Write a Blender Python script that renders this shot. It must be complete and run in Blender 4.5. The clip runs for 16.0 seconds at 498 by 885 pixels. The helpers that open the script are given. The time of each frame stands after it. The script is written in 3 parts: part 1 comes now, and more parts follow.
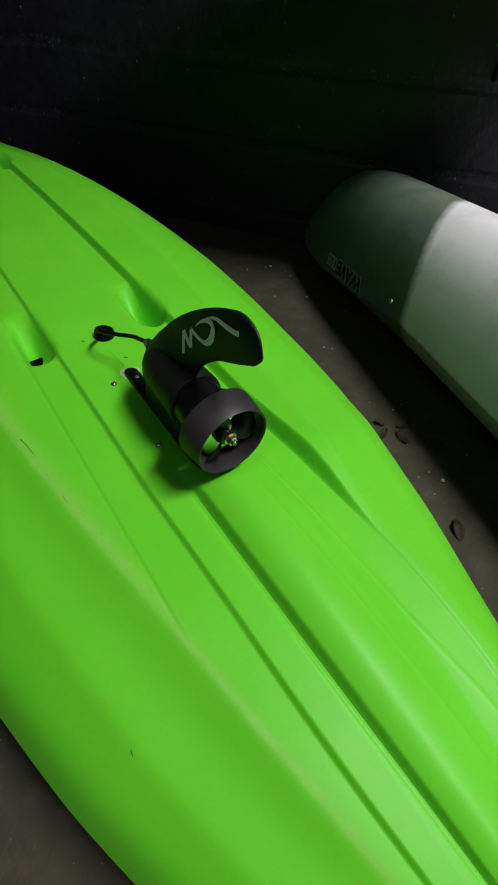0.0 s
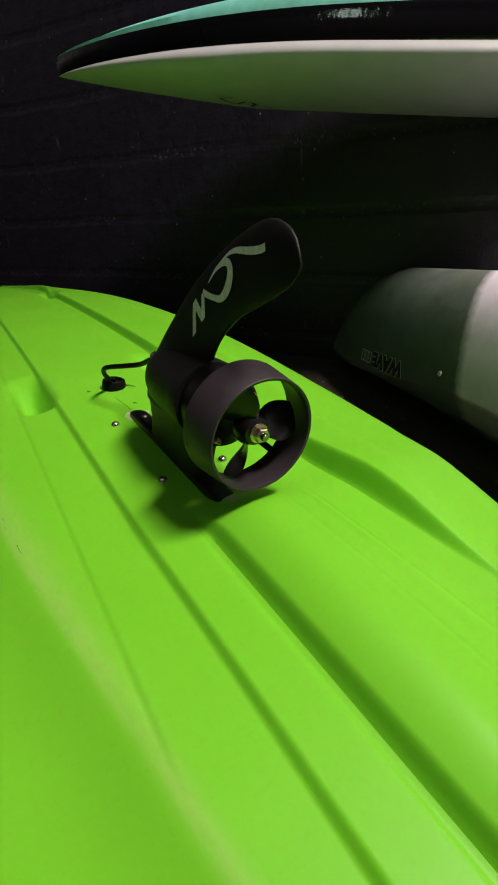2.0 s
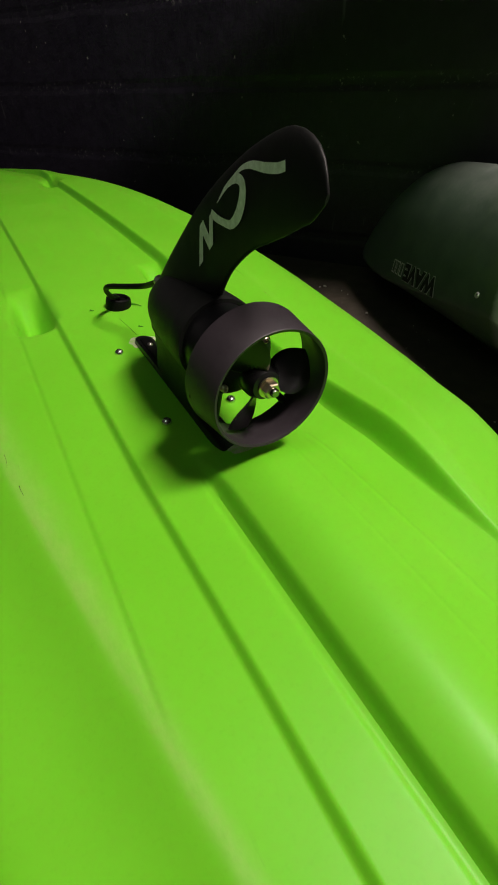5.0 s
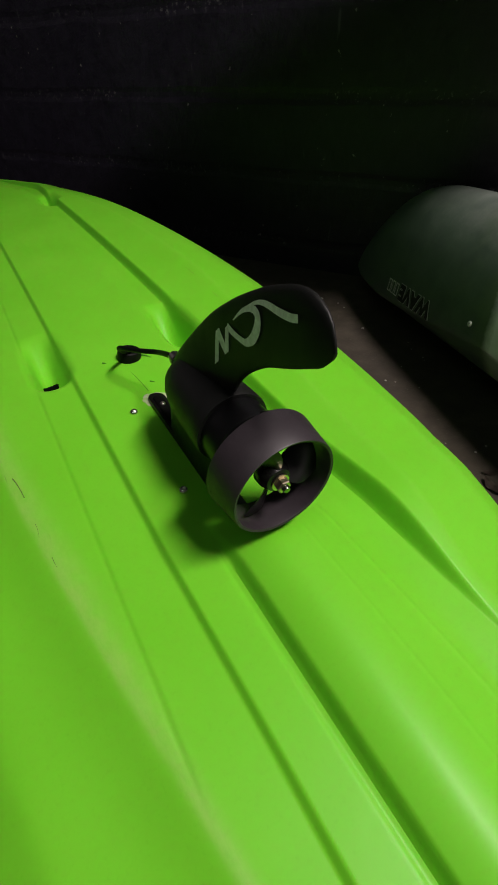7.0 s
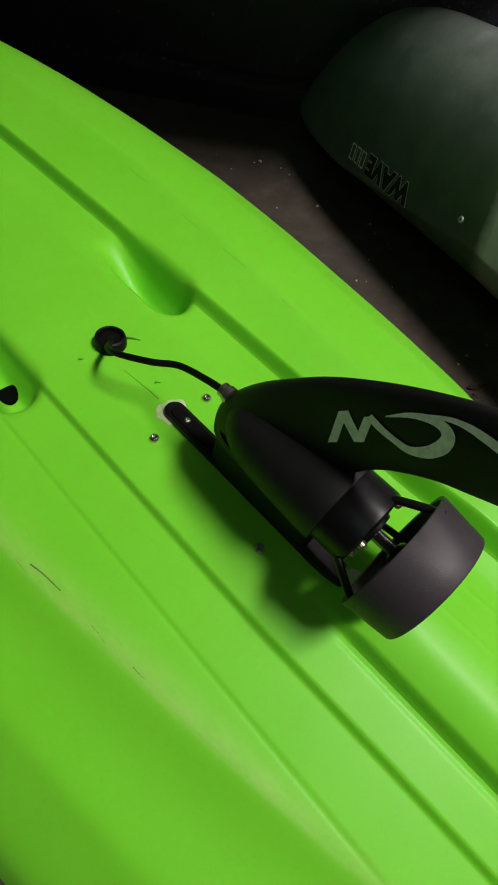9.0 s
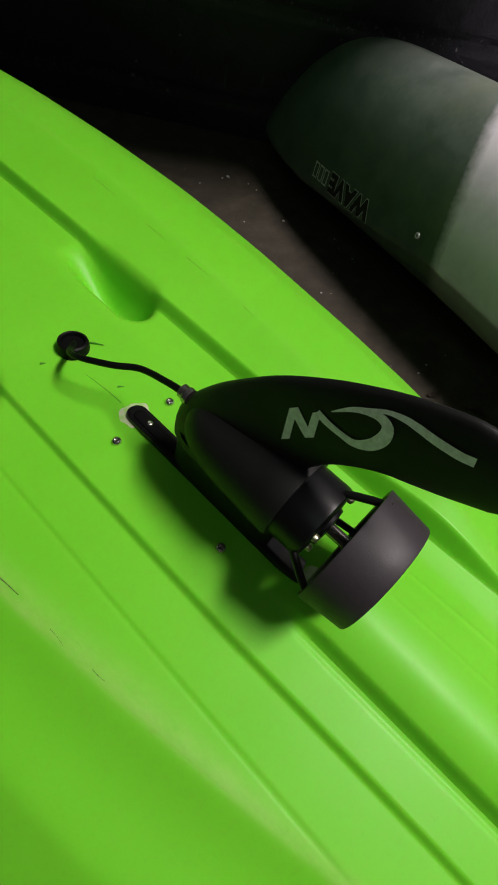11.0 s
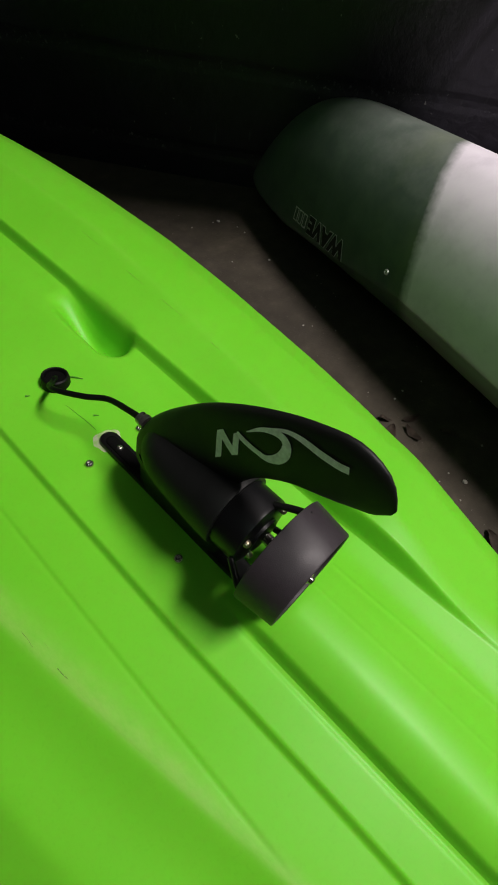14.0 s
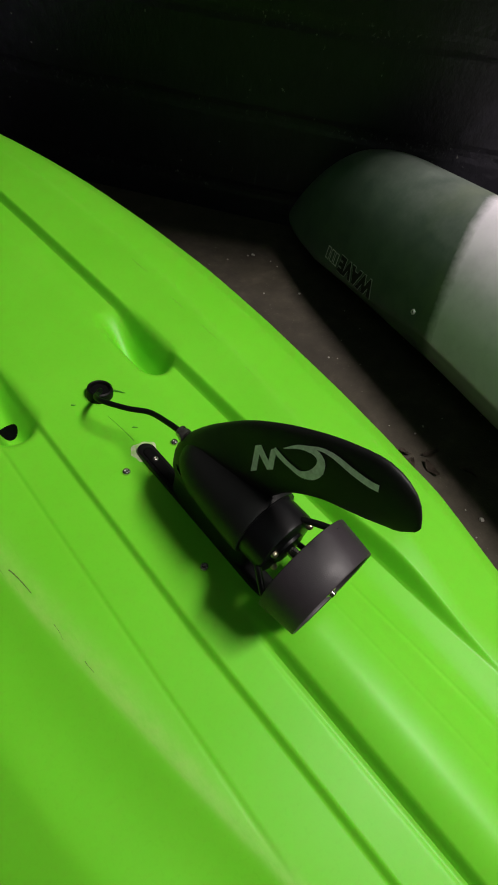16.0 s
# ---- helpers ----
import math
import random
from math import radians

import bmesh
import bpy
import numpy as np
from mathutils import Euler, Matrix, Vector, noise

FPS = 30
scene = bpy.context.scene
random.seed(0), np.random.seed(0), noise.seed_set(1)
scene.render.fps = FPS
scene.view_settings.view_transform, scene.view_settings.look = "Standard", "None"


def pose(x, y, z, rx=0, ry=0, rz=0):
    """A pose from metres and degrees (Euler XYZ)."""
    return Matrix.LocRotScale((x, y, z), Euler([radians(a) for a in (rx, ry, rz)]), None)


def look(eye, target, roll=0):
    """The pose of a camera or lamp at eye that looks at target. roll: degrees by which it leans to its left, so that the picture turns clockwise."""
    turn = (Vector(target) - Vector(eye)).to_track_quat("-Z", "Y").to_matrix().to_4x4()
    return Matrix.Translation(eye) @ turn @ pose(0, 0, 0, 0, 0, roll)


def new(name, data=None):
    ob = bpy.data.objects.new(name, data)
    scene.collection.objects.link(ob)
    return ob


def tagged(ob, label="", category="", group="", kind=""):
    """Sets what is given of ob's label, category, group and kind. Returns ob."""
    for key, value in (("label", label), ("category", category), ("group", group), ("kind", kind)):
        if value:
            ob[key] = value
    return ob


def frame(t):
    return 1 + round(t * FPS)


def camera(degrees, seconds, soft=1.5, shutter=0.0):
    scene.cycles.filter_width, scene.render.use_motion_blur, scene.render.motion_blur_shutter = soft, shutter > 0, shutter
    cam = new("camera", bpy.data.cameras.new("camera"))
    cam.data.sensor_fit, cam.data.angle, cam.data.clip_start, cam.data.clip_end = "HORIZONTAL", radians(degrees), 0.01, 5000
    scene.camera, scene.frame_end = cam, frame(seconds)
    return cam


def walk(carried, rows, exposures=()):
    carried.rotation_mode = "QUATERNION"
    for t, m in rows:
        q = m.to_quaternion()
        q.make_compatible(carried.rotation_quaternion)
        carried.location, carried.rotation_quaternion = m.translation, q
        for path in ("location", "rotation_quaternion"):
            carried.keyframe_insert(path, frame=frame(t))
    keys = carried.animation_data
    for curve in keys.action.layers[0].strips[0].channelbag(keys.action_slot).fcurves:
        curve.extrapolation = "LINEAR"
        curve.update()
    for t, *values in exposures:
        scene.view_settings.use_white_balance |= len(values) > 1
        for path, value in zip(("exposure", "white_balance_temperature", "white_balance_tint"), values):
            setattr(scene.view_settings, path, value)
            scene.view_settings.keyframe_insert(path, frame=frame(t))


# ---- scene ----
cam = camera(59.3, 16.0, soft=1.9)
METRES, EYE, TILT, LEAN, TURN = 0.85, 0.95, -38.0, 0.0, 0.0
PATH = [
    (0, (-0.163, -0.42, 0.76), (0.688, 0.652, -0.699), 3.4),
    (0.5, (-0.172, -0.381, 0.622), (0.7, 0.721, -0.801), 3.0),
    (1, (-0.15, -0.36, 0.549), (0.837, 0.947, -0.598), 2.0),
    (1.5, (-0.127, -0.372, 0.53), (0.872, 1.084, -0.41), -0.6),
    (2, (-0.133, -0.387, 0.53), (0.822, 1.12, -0.372), -2.0),
    (2.5, (-0.14, -0.385, 0.53), (0.806, 1.124, -0.38), -2.2),
    (3, (-0.143, -0.376, 0.522), (0.815, 1.125, -0.388), -2.0),
    (3.5, (-0.13, -0.373, 0.539), (0.819, 1.123, -0.39), -1.5),
    (4, (-0.118, -0.362, 0.534), (0.746, 1.075, -0.556), -1.5),
    (4.2, (-0.108, -0.353, 0.538), (0.69, 1.052, -0.641), -1.5),
    (6.5, (-0.102, -0.353, 0.567), (0.652, 0.972, -0.728), -1.1),
    (7, (-0.103, -0.325, 0.639), (0.659, 0.98, -0.671), -1.4),
    (7.5, (-0.095, -0.296, 0.756), (0.562, 0.781, -0.796), 0.1),
    (8, (-0.122, -0.154, 0.752), (0.605, 0.671, -0.919), 1.1),
    (8.5, (-0.11, -0.088, 0.711), (0.677, 0.609, -0.99), 4.9),
    (9, (-0.108, -0.071, 0.688), (0.67, 0.576, -1.037), 6.6),
    (11.5, (-0.109, -0.096, 0.695), (0.799, 0.505, -0.982), 11.3),
    (12, (-0.104, -0.101, 0.7), (0.81, 0.516, -0.968), 10.7),
    (12.5, (-0.103, -0.108, 0.702), (0.816, 0.521, -0.959), 10.2),
    (13, (-0.102, -0.123, 0.712), (0.82, 0.532, -0.938), 9.3),
    (13.5, (-0.098, -0.137, 0.721), (0.828, 0.549, -0.913), 8.2),
    (14, (-0.095, -0.153, 0.733), (0.837, 0.562, -0.886), 7.3),
    (14.5, (-0.11, -0.161, 0.741), (0.826, 0.59, -0.859), 7.1),
    (15, (-0.118, -0.166, 0.746), (0.827, 0.619, -0.832), 7.3),
    (15.5, (-0.124, -0.161, 0.749), (0.825, 0.653, -0.812), 8.4),
    (16, (-0.127, -0.157, 0.75), (0.824, 0.676, -0.8), 8.4),
]
EXPOSURES = [(0.0, -0.1, 6200, 1), (1.0, -0.25, 6500, 10), (1.5, 0.12, 6800, 24), (2.5, 0.15, 6900, 22), (4.0, 0.15, 7000, 19), (6.5, -0.05, 6750, 17), (7.5, -0.05, 6600, 20), (9.0, 0.05, 6500, 16), (12.5, 0.0, 6500, 16), (16.0, 0.0, 6500, 12)]
walk(cam, [(t, look(eye, target, roll)) for t, eye, target, roll in PATH], EXPOSURES)

# ---------------------------------------------------------------- light
world = bpy.data.worlds.new("dark_store_room")
scene.world = world
world.use_nodes = True
world.node_tree.nodes["Background"].inputs[0].default_value = (0.6, 0.62, 0.7, 1)
world.node_tree.nodes["Background"].inputs[1].default_value = 0.017


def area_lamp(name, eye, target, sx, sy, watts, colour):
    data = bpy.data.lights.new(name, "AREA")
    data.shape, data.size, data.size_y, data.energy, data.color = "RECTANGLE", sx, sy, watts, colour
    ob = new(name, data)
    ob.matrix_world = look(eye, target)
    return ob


area_lamp("ceiling_tube_light", (1.16, -1.64, 3.85), (0.25, 0.25, 0.2), 1.25, 0.42, 185.0, (1.0, 0.94, 0.89))
# unseen lamp, added to brighten the sides facing left; no fixture is built
area_lamp("side_fill_light", (-1.6, -0.95, 2.7), (0.0, 0.0, 0.3), 0.16, 1.15, 4.6, (0.70, 1.0, 0.82))


# ---------------------------------------------------------------- materials
def shader(name, rough=0.5, metal=0.0, spec=0.5):
    m = bpy.data.materials.new(name)
    m.use_nodes = True
    nt = m.node_tree
    b = nt.nodes["Principled BSDF"]
    b.inputs["Roughness"].default_value = rough
    b.inputs["Metallic"].default_value = metal
    b.inputs["Specular IOR Level"].default_value = spec
    return m, nt, b


def noise_tex(nt, scale, detail=4.0, rough=0.55, stretch=None, offset=(0, 0, 0)):
    co = nt.nodes.new("ShaderNodeTexCoord")
    mp = nt.nodes.new("ShaderNodeMapping")
    mp.inputs["Scale"].default_value = stretch or (1, 1, 1)
    mp.inputs["Location"].default_value = offset
    t = nt.nodes.new("ShaderNodeTexNoise")
    t.inputs["Scale"].default_value, t.inputs["Detail"].default_value, t.inputs["Roughness"].default_value = scale, detail, rough
    nt.links.new(co.outputs["Object"], mp.inputs["Vector"])
    nt.links.new(mp.outputs["Vector"], t.inputs["Vector"])
    return t.outputs["Fac"]


def ramp(nt, fac, stops):
    r = nt.nodes.new("ShaderNodeValToRGB")
    els = r.color_ramp.elements
    while len(els) < len(stops):
        els.new(0.5)
    for e, (p, c) in zip(els, stops):
        e.position = p
        e.color = (*c, 1) if len(c) == 3 else c
    nt.links.new(fac, r.inputs["Fac"])
    return r.outputs["Color"]


def mixed(nt, fac, a, b, blend="MIX"):
    n = nt.nodes.new("ShaderNodeMix")
    n.data_type, n.blend_type = "RGBA", blend
    for sock, v in ((n.inputs[0], fac), (n.inputs[6], a), (n.inputs[7], b)):
        if isinstance(v, (int, float)):
            sock.default_value = v
        elif isinstance(v, tuple):
            sock.default_value = (*v, 1)
        else:
            nt.links.new(v, sock)
    return n.outputs[2]


def calc(nt, op, a, b=0.0, c=0.0):
    n = nt.nodes.new("ShaderNodeMath")
    n.operation = op
    for sock, v in zip(n.inputs, (a, b, c)):
        if isinstance(v, (int, float)):
            sock.default_value = v
        else:
            nt.links.new(v, sock)
    return n.outputs[0]


def bump(nt, b, height, strength, distance=0.002):
    n = nt.nodes.new("ShaderNodeBump")
    n.inputs["Strength"].default_value, n.inputs["Distance"].default_value = strength, distance
    nt.links.new(height, n.inputs["Height"])
    nt.links.new(n.outputs["Normal"], b.inputs["Normal"])


def plain(name, colour, rough, metal=0.0, vary=0.12, scale=60.0, relief=0.0, spec=0.5):
    """A plain surface with a little unevenness in tone, gloss and relief."""
    m, nt, b = shader(name, rough, metal, spec)
    n = noise_tex(nt, scale)
    lo = tuple(c * (1 - vary) for c in colour)
    hi = tuple(min(1.0, c * (1 + vary)) for c in colour)
    nt.links.new(ramp(nt, n, [(0.3, lo), (0.7, hi)]), b.inputs["Base Color"])
    n2 = noise_tex(nt, scale * 0.23, offset=(3, 1, 2))
    nt.links.new(calc(nt, "MULTIPLY_ADD", n2, 0.25, rough - 0.12), b.inputs["Roughness"])
    if relief:
        bump(nt, b, noise_tex(nt, scale * 4), relief)
    return m


def hull_green():
    m, nt, b = shader("green_polyethylene", 0.42, spec=0.25)
    b.inputs["Subsurface Weight"].default_value = 0.3
    b.inputs["Subsurface Radius"].default_value = (0.12, 1.0, 0.08)
    b.inputs["Subsurface Scale"].default_value = 0.012
    big = noise_tex(nt, 5.0)
    fine = noise_tex(nt, 260.0, 2.0)
    base = ramp(nt, big, [(0.3, (0.140, 0.56, 0.020)), (0.7, (0.160, 0.60, 0.026))])
    base = mixed(nt, ramp(nt, fine, [(0.25, (0.12, 0.12, 0.12)), (0.45, (0, 0, 0))]), base, (0.085, 0.42, 0.006))
    wear = nt.nodes.new("ShaderNodeVertexColor")
    wear.layer_name = "wear"
    grain = noise_tex(nt, 85.0, 7.0, 0.75, stretch=(1.0, 0.4, 1.0))
    streak = noise_tex(nt, 240.0, 3.0, 0.6, stretch=(1.0, 0.05, 1.0))
    rub = calc(nt, "MULTIPLY", wear.outputs["Color"], ramp(nt, grain, [(0.22, (0.15, 0.15, 0.15)), (0.66, (1, 1, 1))]))
    base = mixed(nt, calc(nt, "MULTIPLY", rub, 0.62), base, (0.36, 0.66, 0.13))
    nick = calc(nt, "MULTIPLY", wear.outputs["Color"], ramp(nt, streak, [(0.70, (0, 0, 0)), (0.76, (1, 1, 1))]))
    base = mixed(nt, calc(nt, "MULTIPLY", nick, 0.5), base, (0.10, 0.22, 0.03))
    nt.links.new(base, b.inputs["Base Color"])
    r = calc(nt, "MULTIPLY_ADD", noise_tex(nt, 12.0, offset=(1, 5, 2)), 0.14, 0.37)
    nt.links.new(calc(nt, "MULTIPLY_ADD", rub, -0.04, r), b.inputs["Roughness"])
    nt.links.new(calc(nt, "MULTIPLY_ADD", wear.outputs["Color"], 0.5, 0.25), b.inputs["Specular IOR Level"])
    relief = calc(nt, "MULTIPLY_ADD", noise_tex(nt, 30.0), 1.0, calc(nt, "MULTIPLY", fine, 0.12))
    bump(nt, b, relief, 0.12, 0.002)
    return m


def concrete():
    m, nt, b = shader("brown_grey_concrete", 0.85)
    big = noise_tex(nt, 2.2, 5.0)
    mid = noise_tex(nt, 17.0, 6.0, 0.65, offset=(2, 2, 0))
    fine = noise_tex(nt, 190.0, 3.0)
    base = ramp(nt, mid, [(0.3, (0.031, 0.025, 0.015)), (0.55, (0.050, 0.041, 0.027)), (0.75, (0.082, 0.068, 0.048))])
    base = mixed(nt, ramp(nt, big, [(0.35, (0.5, 0.5, 0.5)), (0.62, (0, 0, 0))]), base, (0.03, 0.025, 0.021))
    base = mixed(nt, ramp(nt, fine, [(0.68, (0, 0, 0)), (0.75, (0.5, 0.5, 0.5))]), base, (0.33, 0.31, 0.28))
    nt.links.new(base, b.inputs["Base Color"])
    bump(nt, b, calc(nt, "ADD", mid, fine), 0.35, 0.004)
    return m


def black_wall():
    m, nt, b = shader("black_painted_masonry", 0.55)
    big = noise_tex(nt, 3.0, 5.0)
    mid = noise_tex(nt, 22.0, 6.0, 0.7)
    base = ramp(nt, mid, [(0.35, (0.0080, 0.0070, 0.0120)), (0.7, (0.016, 0.0140, 0.023))])
    drip = noise_tex(nt, 30.0, 3.0, 0.6, stretch=(1.0, 1.0, 0.16), offset=(7, 3, 1))
    chips = noise_tex(nt, 52.0, 2.0, 0.5, offset=(4, 0, 9))
    base = mixed(nt, ramp(nt, drip, [(0.70, (0, 0, 0)), (0.78, (0.6, 0.6, 0.6))]), base, (0.08, 0.08, 0.085))
    base = mixed(nt, ramp(nt, chips, [(0.735, (0, 0, 0)), (0.77, (0.7, 0.7, 0.7))]), base, (0.22, 0.21, 0.2))
    # bed joints every course, where the paint has flaked and dust has settled
    co = nt.nodes.new("ShaderNodeTexCoord")
    sp = nt.nodes.new("ShaderNodeSeparateXYZ")
    nt.links.new(co.outputs["Object"], sp.inputs[0])
    wavy = calc(nt, "MULTIPLY_ADD", big, 0.03, calc(nt, "ADD", sp.outputs["Z"], 0.120 - 0.345))
    course = calc(nt, "PINGPONG", wavy, 0.115)
    joint = ramp(nt, calc(nt, "DIVIDE", course, 0.115), [(0.80, (0, 0, 0)), (0.93, (1, 1, 1))])
    flake = ramp(nt, noise_tex(nt, 75.0, 4.0, 0.7, offset=(1, 8, 3)), [(0.57, (0, 0, 0)), (0.66, (1, 1, 1))])
    patchy = ramp(nt, noise_tex(nt, 3.5, 3.0, offset=(5, 2, 6)), [(0.46, (0, 0, 0)), (0.60, (1, 1, 1))])
    dust = calc(nt, "MULTIPLY", calc(nt, "MULTIPLY", joint, flake), patchy)
    base = mixed(nt, calc(nt, "MULTIPLY", dust, 0.55), base, (0.17, 0.165, 0.17))
    nt.links.new(base, b.inputs["Base Color"])
    nt.links.new(calc(nt, "MULTIPLY_ADD", big, 0.3, 0.22), b.inputs["Roughness"])
    bump(nt, b, calc(nt, "SUBTRACT", calc(nt, "ADD", mid, big), calc(nt, "MULTIPLY", joint, 0.5)), 0.5, 0.008)
    return m


def two_tone():
    """Rotomoulded plastic that runs from dark green into chalky white along the hull."""
    m, nt, b = shader("green_white_polyethylene", 0.5)
    co = nt.nodes.new("ShaderNodeTexCoord")
    sp = nt.nodes.new("ShaderNodeSeparateXYZ")
    nt.links.new(co.outputs["Object"], sp.inputs[0])
    edge = noise_tex(nt, 9.0, 6.0, 0.7)
    fine = noise_tex(nt, 90.0, 4.0, 0.7)
    up = calc(nt, "MULTIPLY_ADD", sp.outputs["Z"], 0.196, -0.050)
    up = calc(nt, "MULTIPLY_ADD", sp.outputs["X"], 0.508, up)
    s = calc(nt, "SUBTRACT", calc(nt, "ADD", up, 0.02), sp.outputs["Y"])
    s = calc(nt, "MULTIPLY_ADD", calc(nt, "SUBTRACT", edge, 0.5), 0.022, s)
    s = calc(nt, "MULTIPLY_ADD", calc(nt, "SUBTRACT", fine, 0.5), 0.014, s)
    fac = ramp(nt, calc(nt, "MULTIPLY_ADD", s, 24.0, 0.5), [(0.15, (0, 0, 0)), (0.85, (1, 1, 1))])
    mott = noise_tex(nt, 14.0, 6.0, 0.65)
    green = ramp(nt, mott, [(0.3, (0.052, 0.084, 0.062)), (0.7, (0.088, 0.130, 0.094))])
    # the green pales and yellows towards the white in worn patches
    pale = ramp(nt, calc(nt, "MULTIPLY_ADD", s, 5.0, 0.85), [(0.0, (0, 0, 0)), (0.7, (0.8, 0.8, 0.8))])
    worn = ramp(nt, noise_tex(nt, 7.0, 4.0, offset=(2, 7, 1)), [(0.46, (0, 0, 0)), (0.66, (1, 1, 1))])
    green = mixed(nt, calc(nt, "MULTIPLY", pale, worn), green, (0.120, 0.165, 0.080))
    chalk = ramp(nt, fine, [(0.45, (0.1, 0.1, 0.1)), (0.80, (0.3, 0.3, 0.3))])
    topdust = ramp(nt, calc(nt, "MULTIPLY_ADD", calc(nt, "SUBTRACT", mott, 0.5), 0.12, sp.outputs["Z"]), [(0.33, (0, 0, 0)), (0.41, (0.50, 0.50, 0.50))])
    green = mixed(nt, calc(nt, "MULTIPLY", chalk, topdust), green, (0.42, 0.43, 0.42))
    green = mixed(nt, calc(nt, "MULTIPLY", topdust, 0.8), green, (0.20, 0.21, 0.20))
    white = ramp(nt, mott, [(0.25, (0.66, 0.62, 0.68)), (0.5, (0.79, 0.74, 0.81)), (0.8, (0.84, 0.80, 0.86))])
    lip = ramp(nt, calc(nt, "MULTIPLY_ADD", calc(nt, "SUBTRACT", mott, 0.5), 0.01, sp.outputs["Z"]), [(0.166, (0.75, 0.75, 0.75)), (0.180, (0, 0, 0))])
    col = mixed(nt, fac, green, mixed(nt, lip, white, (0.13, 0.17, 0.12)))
    nt.links.new(col, b.inputs["Base Color"])
    nt.links.new(calc(nt, "MULTIPLY_ADD", mott, 0.25, 0.38), b.inputs["Roughness"])
    bump(nt, b, fine, 0.15, 0.001)
    return m


GREEN = hull_green()
CONCRETE = concrete()
WALL = black_wall()
TWO_TONE = two_tone()
PALE = plain("grey_plaster", (0.07, 0.069, 0.066), 0.9, scale=9.0, relief=0.2)
DARK_CEILING = plain("grey_ceiling_paint", (0.15, 0.15, 0.148), 0.9, scale=9.0)
FIN_BLACK = plain("matt_black_nylon", (0.0060, 0.0064, 0.0060), 0.50, scale=300.0, relief=0.10, spec=0.30)
DUCT_BLACK = plain("black_satin_plastic", (0.0235, 0.0180, 0.0220), 0.52, scale=320.0, relief=0.12)
CAN_BLACK = plain("black_enamel", (0.0045, 0.0045, 0.0050), 0.36, scale=120.0, spec=0.22)
GLOSS_BLACK = plain("gloss_black_anodised", (0.006, 0.006, 0.006), 0.3, scale=120.0, spec=0.4)
RUBBER = plain("black_rubber", (0.003, 0.003, 0.003), 0.5, scale=200.0, spec=0.12)
STEEL = plain("stainless_steel", (0.50, 0.48, 0.44), 0.30, 1.0, scale=150.0)
DARK_STEEL = plain("dark_steel", (0.26, 0.26, 0.23), 0.20, 1.0, scale=150.0)
ZINC = plain("bright_zinc", (0.80, 0.80, 0.78), 0.42, 0.6, scale=150.0)
BOLT_STEEL = plain("polished_bolt_steel", (0.60, 0.60, 0.55), 0.24, 1.0, scale=150.0)
BRASS = plain("nickel_brass", (0.60, 0.52, 0.36), 0.3, 1.0, scale=150.0)
LOGO = plain("pale_grey_print", (0.88, 0.88, 0.82), 0.6, scale=240.0, vary=0.18)
HOLE_SHADE = plain("black_hole_shade", (0.002, 0.003, 0.002), 0.95, spec=0.05)
TEAL = plain("teal_vinyl", (0.20, 0.70, 0.60), 0.45, scale=30.0)
BOARD_BLACK = plain("black_vinyl_rail", (0.003, 0.003, 0.004), 0.07, scale=9.0, relief=0.5, spec=0.5)
BOARD_WHITE = plain("white_vinyl", (0.45, 0.47, 0.46), 0.5, scale=14.0, vary=0.06)
GREY_PRINT = plain("dark_grey_print", (0.008, 0.010, 0.008), 0.6)
PALE_PRINT = plain("worn_pale_print", (0.58, 0.60, 0.56), 0.7, scale=120.0, vary=0.4)
LEAF = plain("dry_brown_leaf", (0.06, 0.043, 0.03), 0.8, scale=90.0, vary=0.4)
STONE = plain("pale_grit", (0.34, 0.32, 0.28), 0.8, scale=200.0, vary=0.3)


def sealant():
    m, nt, b = shader("smeared_white_sealant", 0.6)
    n = noise_tex(nt, 95.0, 5.0, 0.65)
    nt.links.new(ramp(nt, n, [(0.36, (0.28, 0.52, 0.14)), (0.54, (0.46, 0.51, 0.33)), (0.78, (0.60, 0.58, 0.48))]), b.inputs["Base Color"])
    bump(nt, b, n, 0.2, 0.001)
    return m


SEALANT = sealant()
SCRAPE = plain("green_swarf", (0.06, 0.27, 0.012), 0.6, scale=120.0)
SCUFF = plain("dark_scuff", (0.085, 0.16, 0.03), 0.7, scale=200.0, vary=0.4)
RUB = plain("brown_rub_mark", (0.20, 0.40, 0.06), 0.7, scale=260.0, vary=0.4)


# ---------------------------------------------------------------- mesh helpers
def mesh_ob(name, bm, material, smooth=True):
    bmesh.ops.recalc_face_normals(bm, faces=bm.faces)
    me = bpy.data.meshes.new(name)
    bm.to_mesh(me)
    bm.free()
    me.materials.append(material)
    if smooth:
        for p in me.polygons:
            p.use_smooth = True
        me.set_sharp_from_angle(angle=radians(38))
    return new(name, me)


def part(name, bm, material, parent, label="", smooth=True):
    ob = mesh_ob(name, bm, material, smooth)
    ob.parent = parent
    return tagged(ob, label) if label else ob


def empty(name, m, label, category, group="", kind=""):
    ob = new(name)
    ob.empty_display_size = 0.05
    ob.matrix_world = m
    return tagged(ob, label, category, group, kind)


def grid(rows, closed=False, caps=True):
    """A skin over rows of points, each row a ring (closed) or a strip."""
    bm = bmesh.new()
    vs = [[bm.verts.new(p) for p in row] for row in rows]
    n = len(rows[0])
    for a, b in zip(vs, vs[1:]):
        for i in range(n if closed else n - 1):
            j = (i + 1) % n
            bm.faces.new((a[i], a[j], b[j], b[i]))
    if closed and caps:
        bm.faces.new(vs[0][::-1])
        bm.faces.new(vs[-1])
    return bm


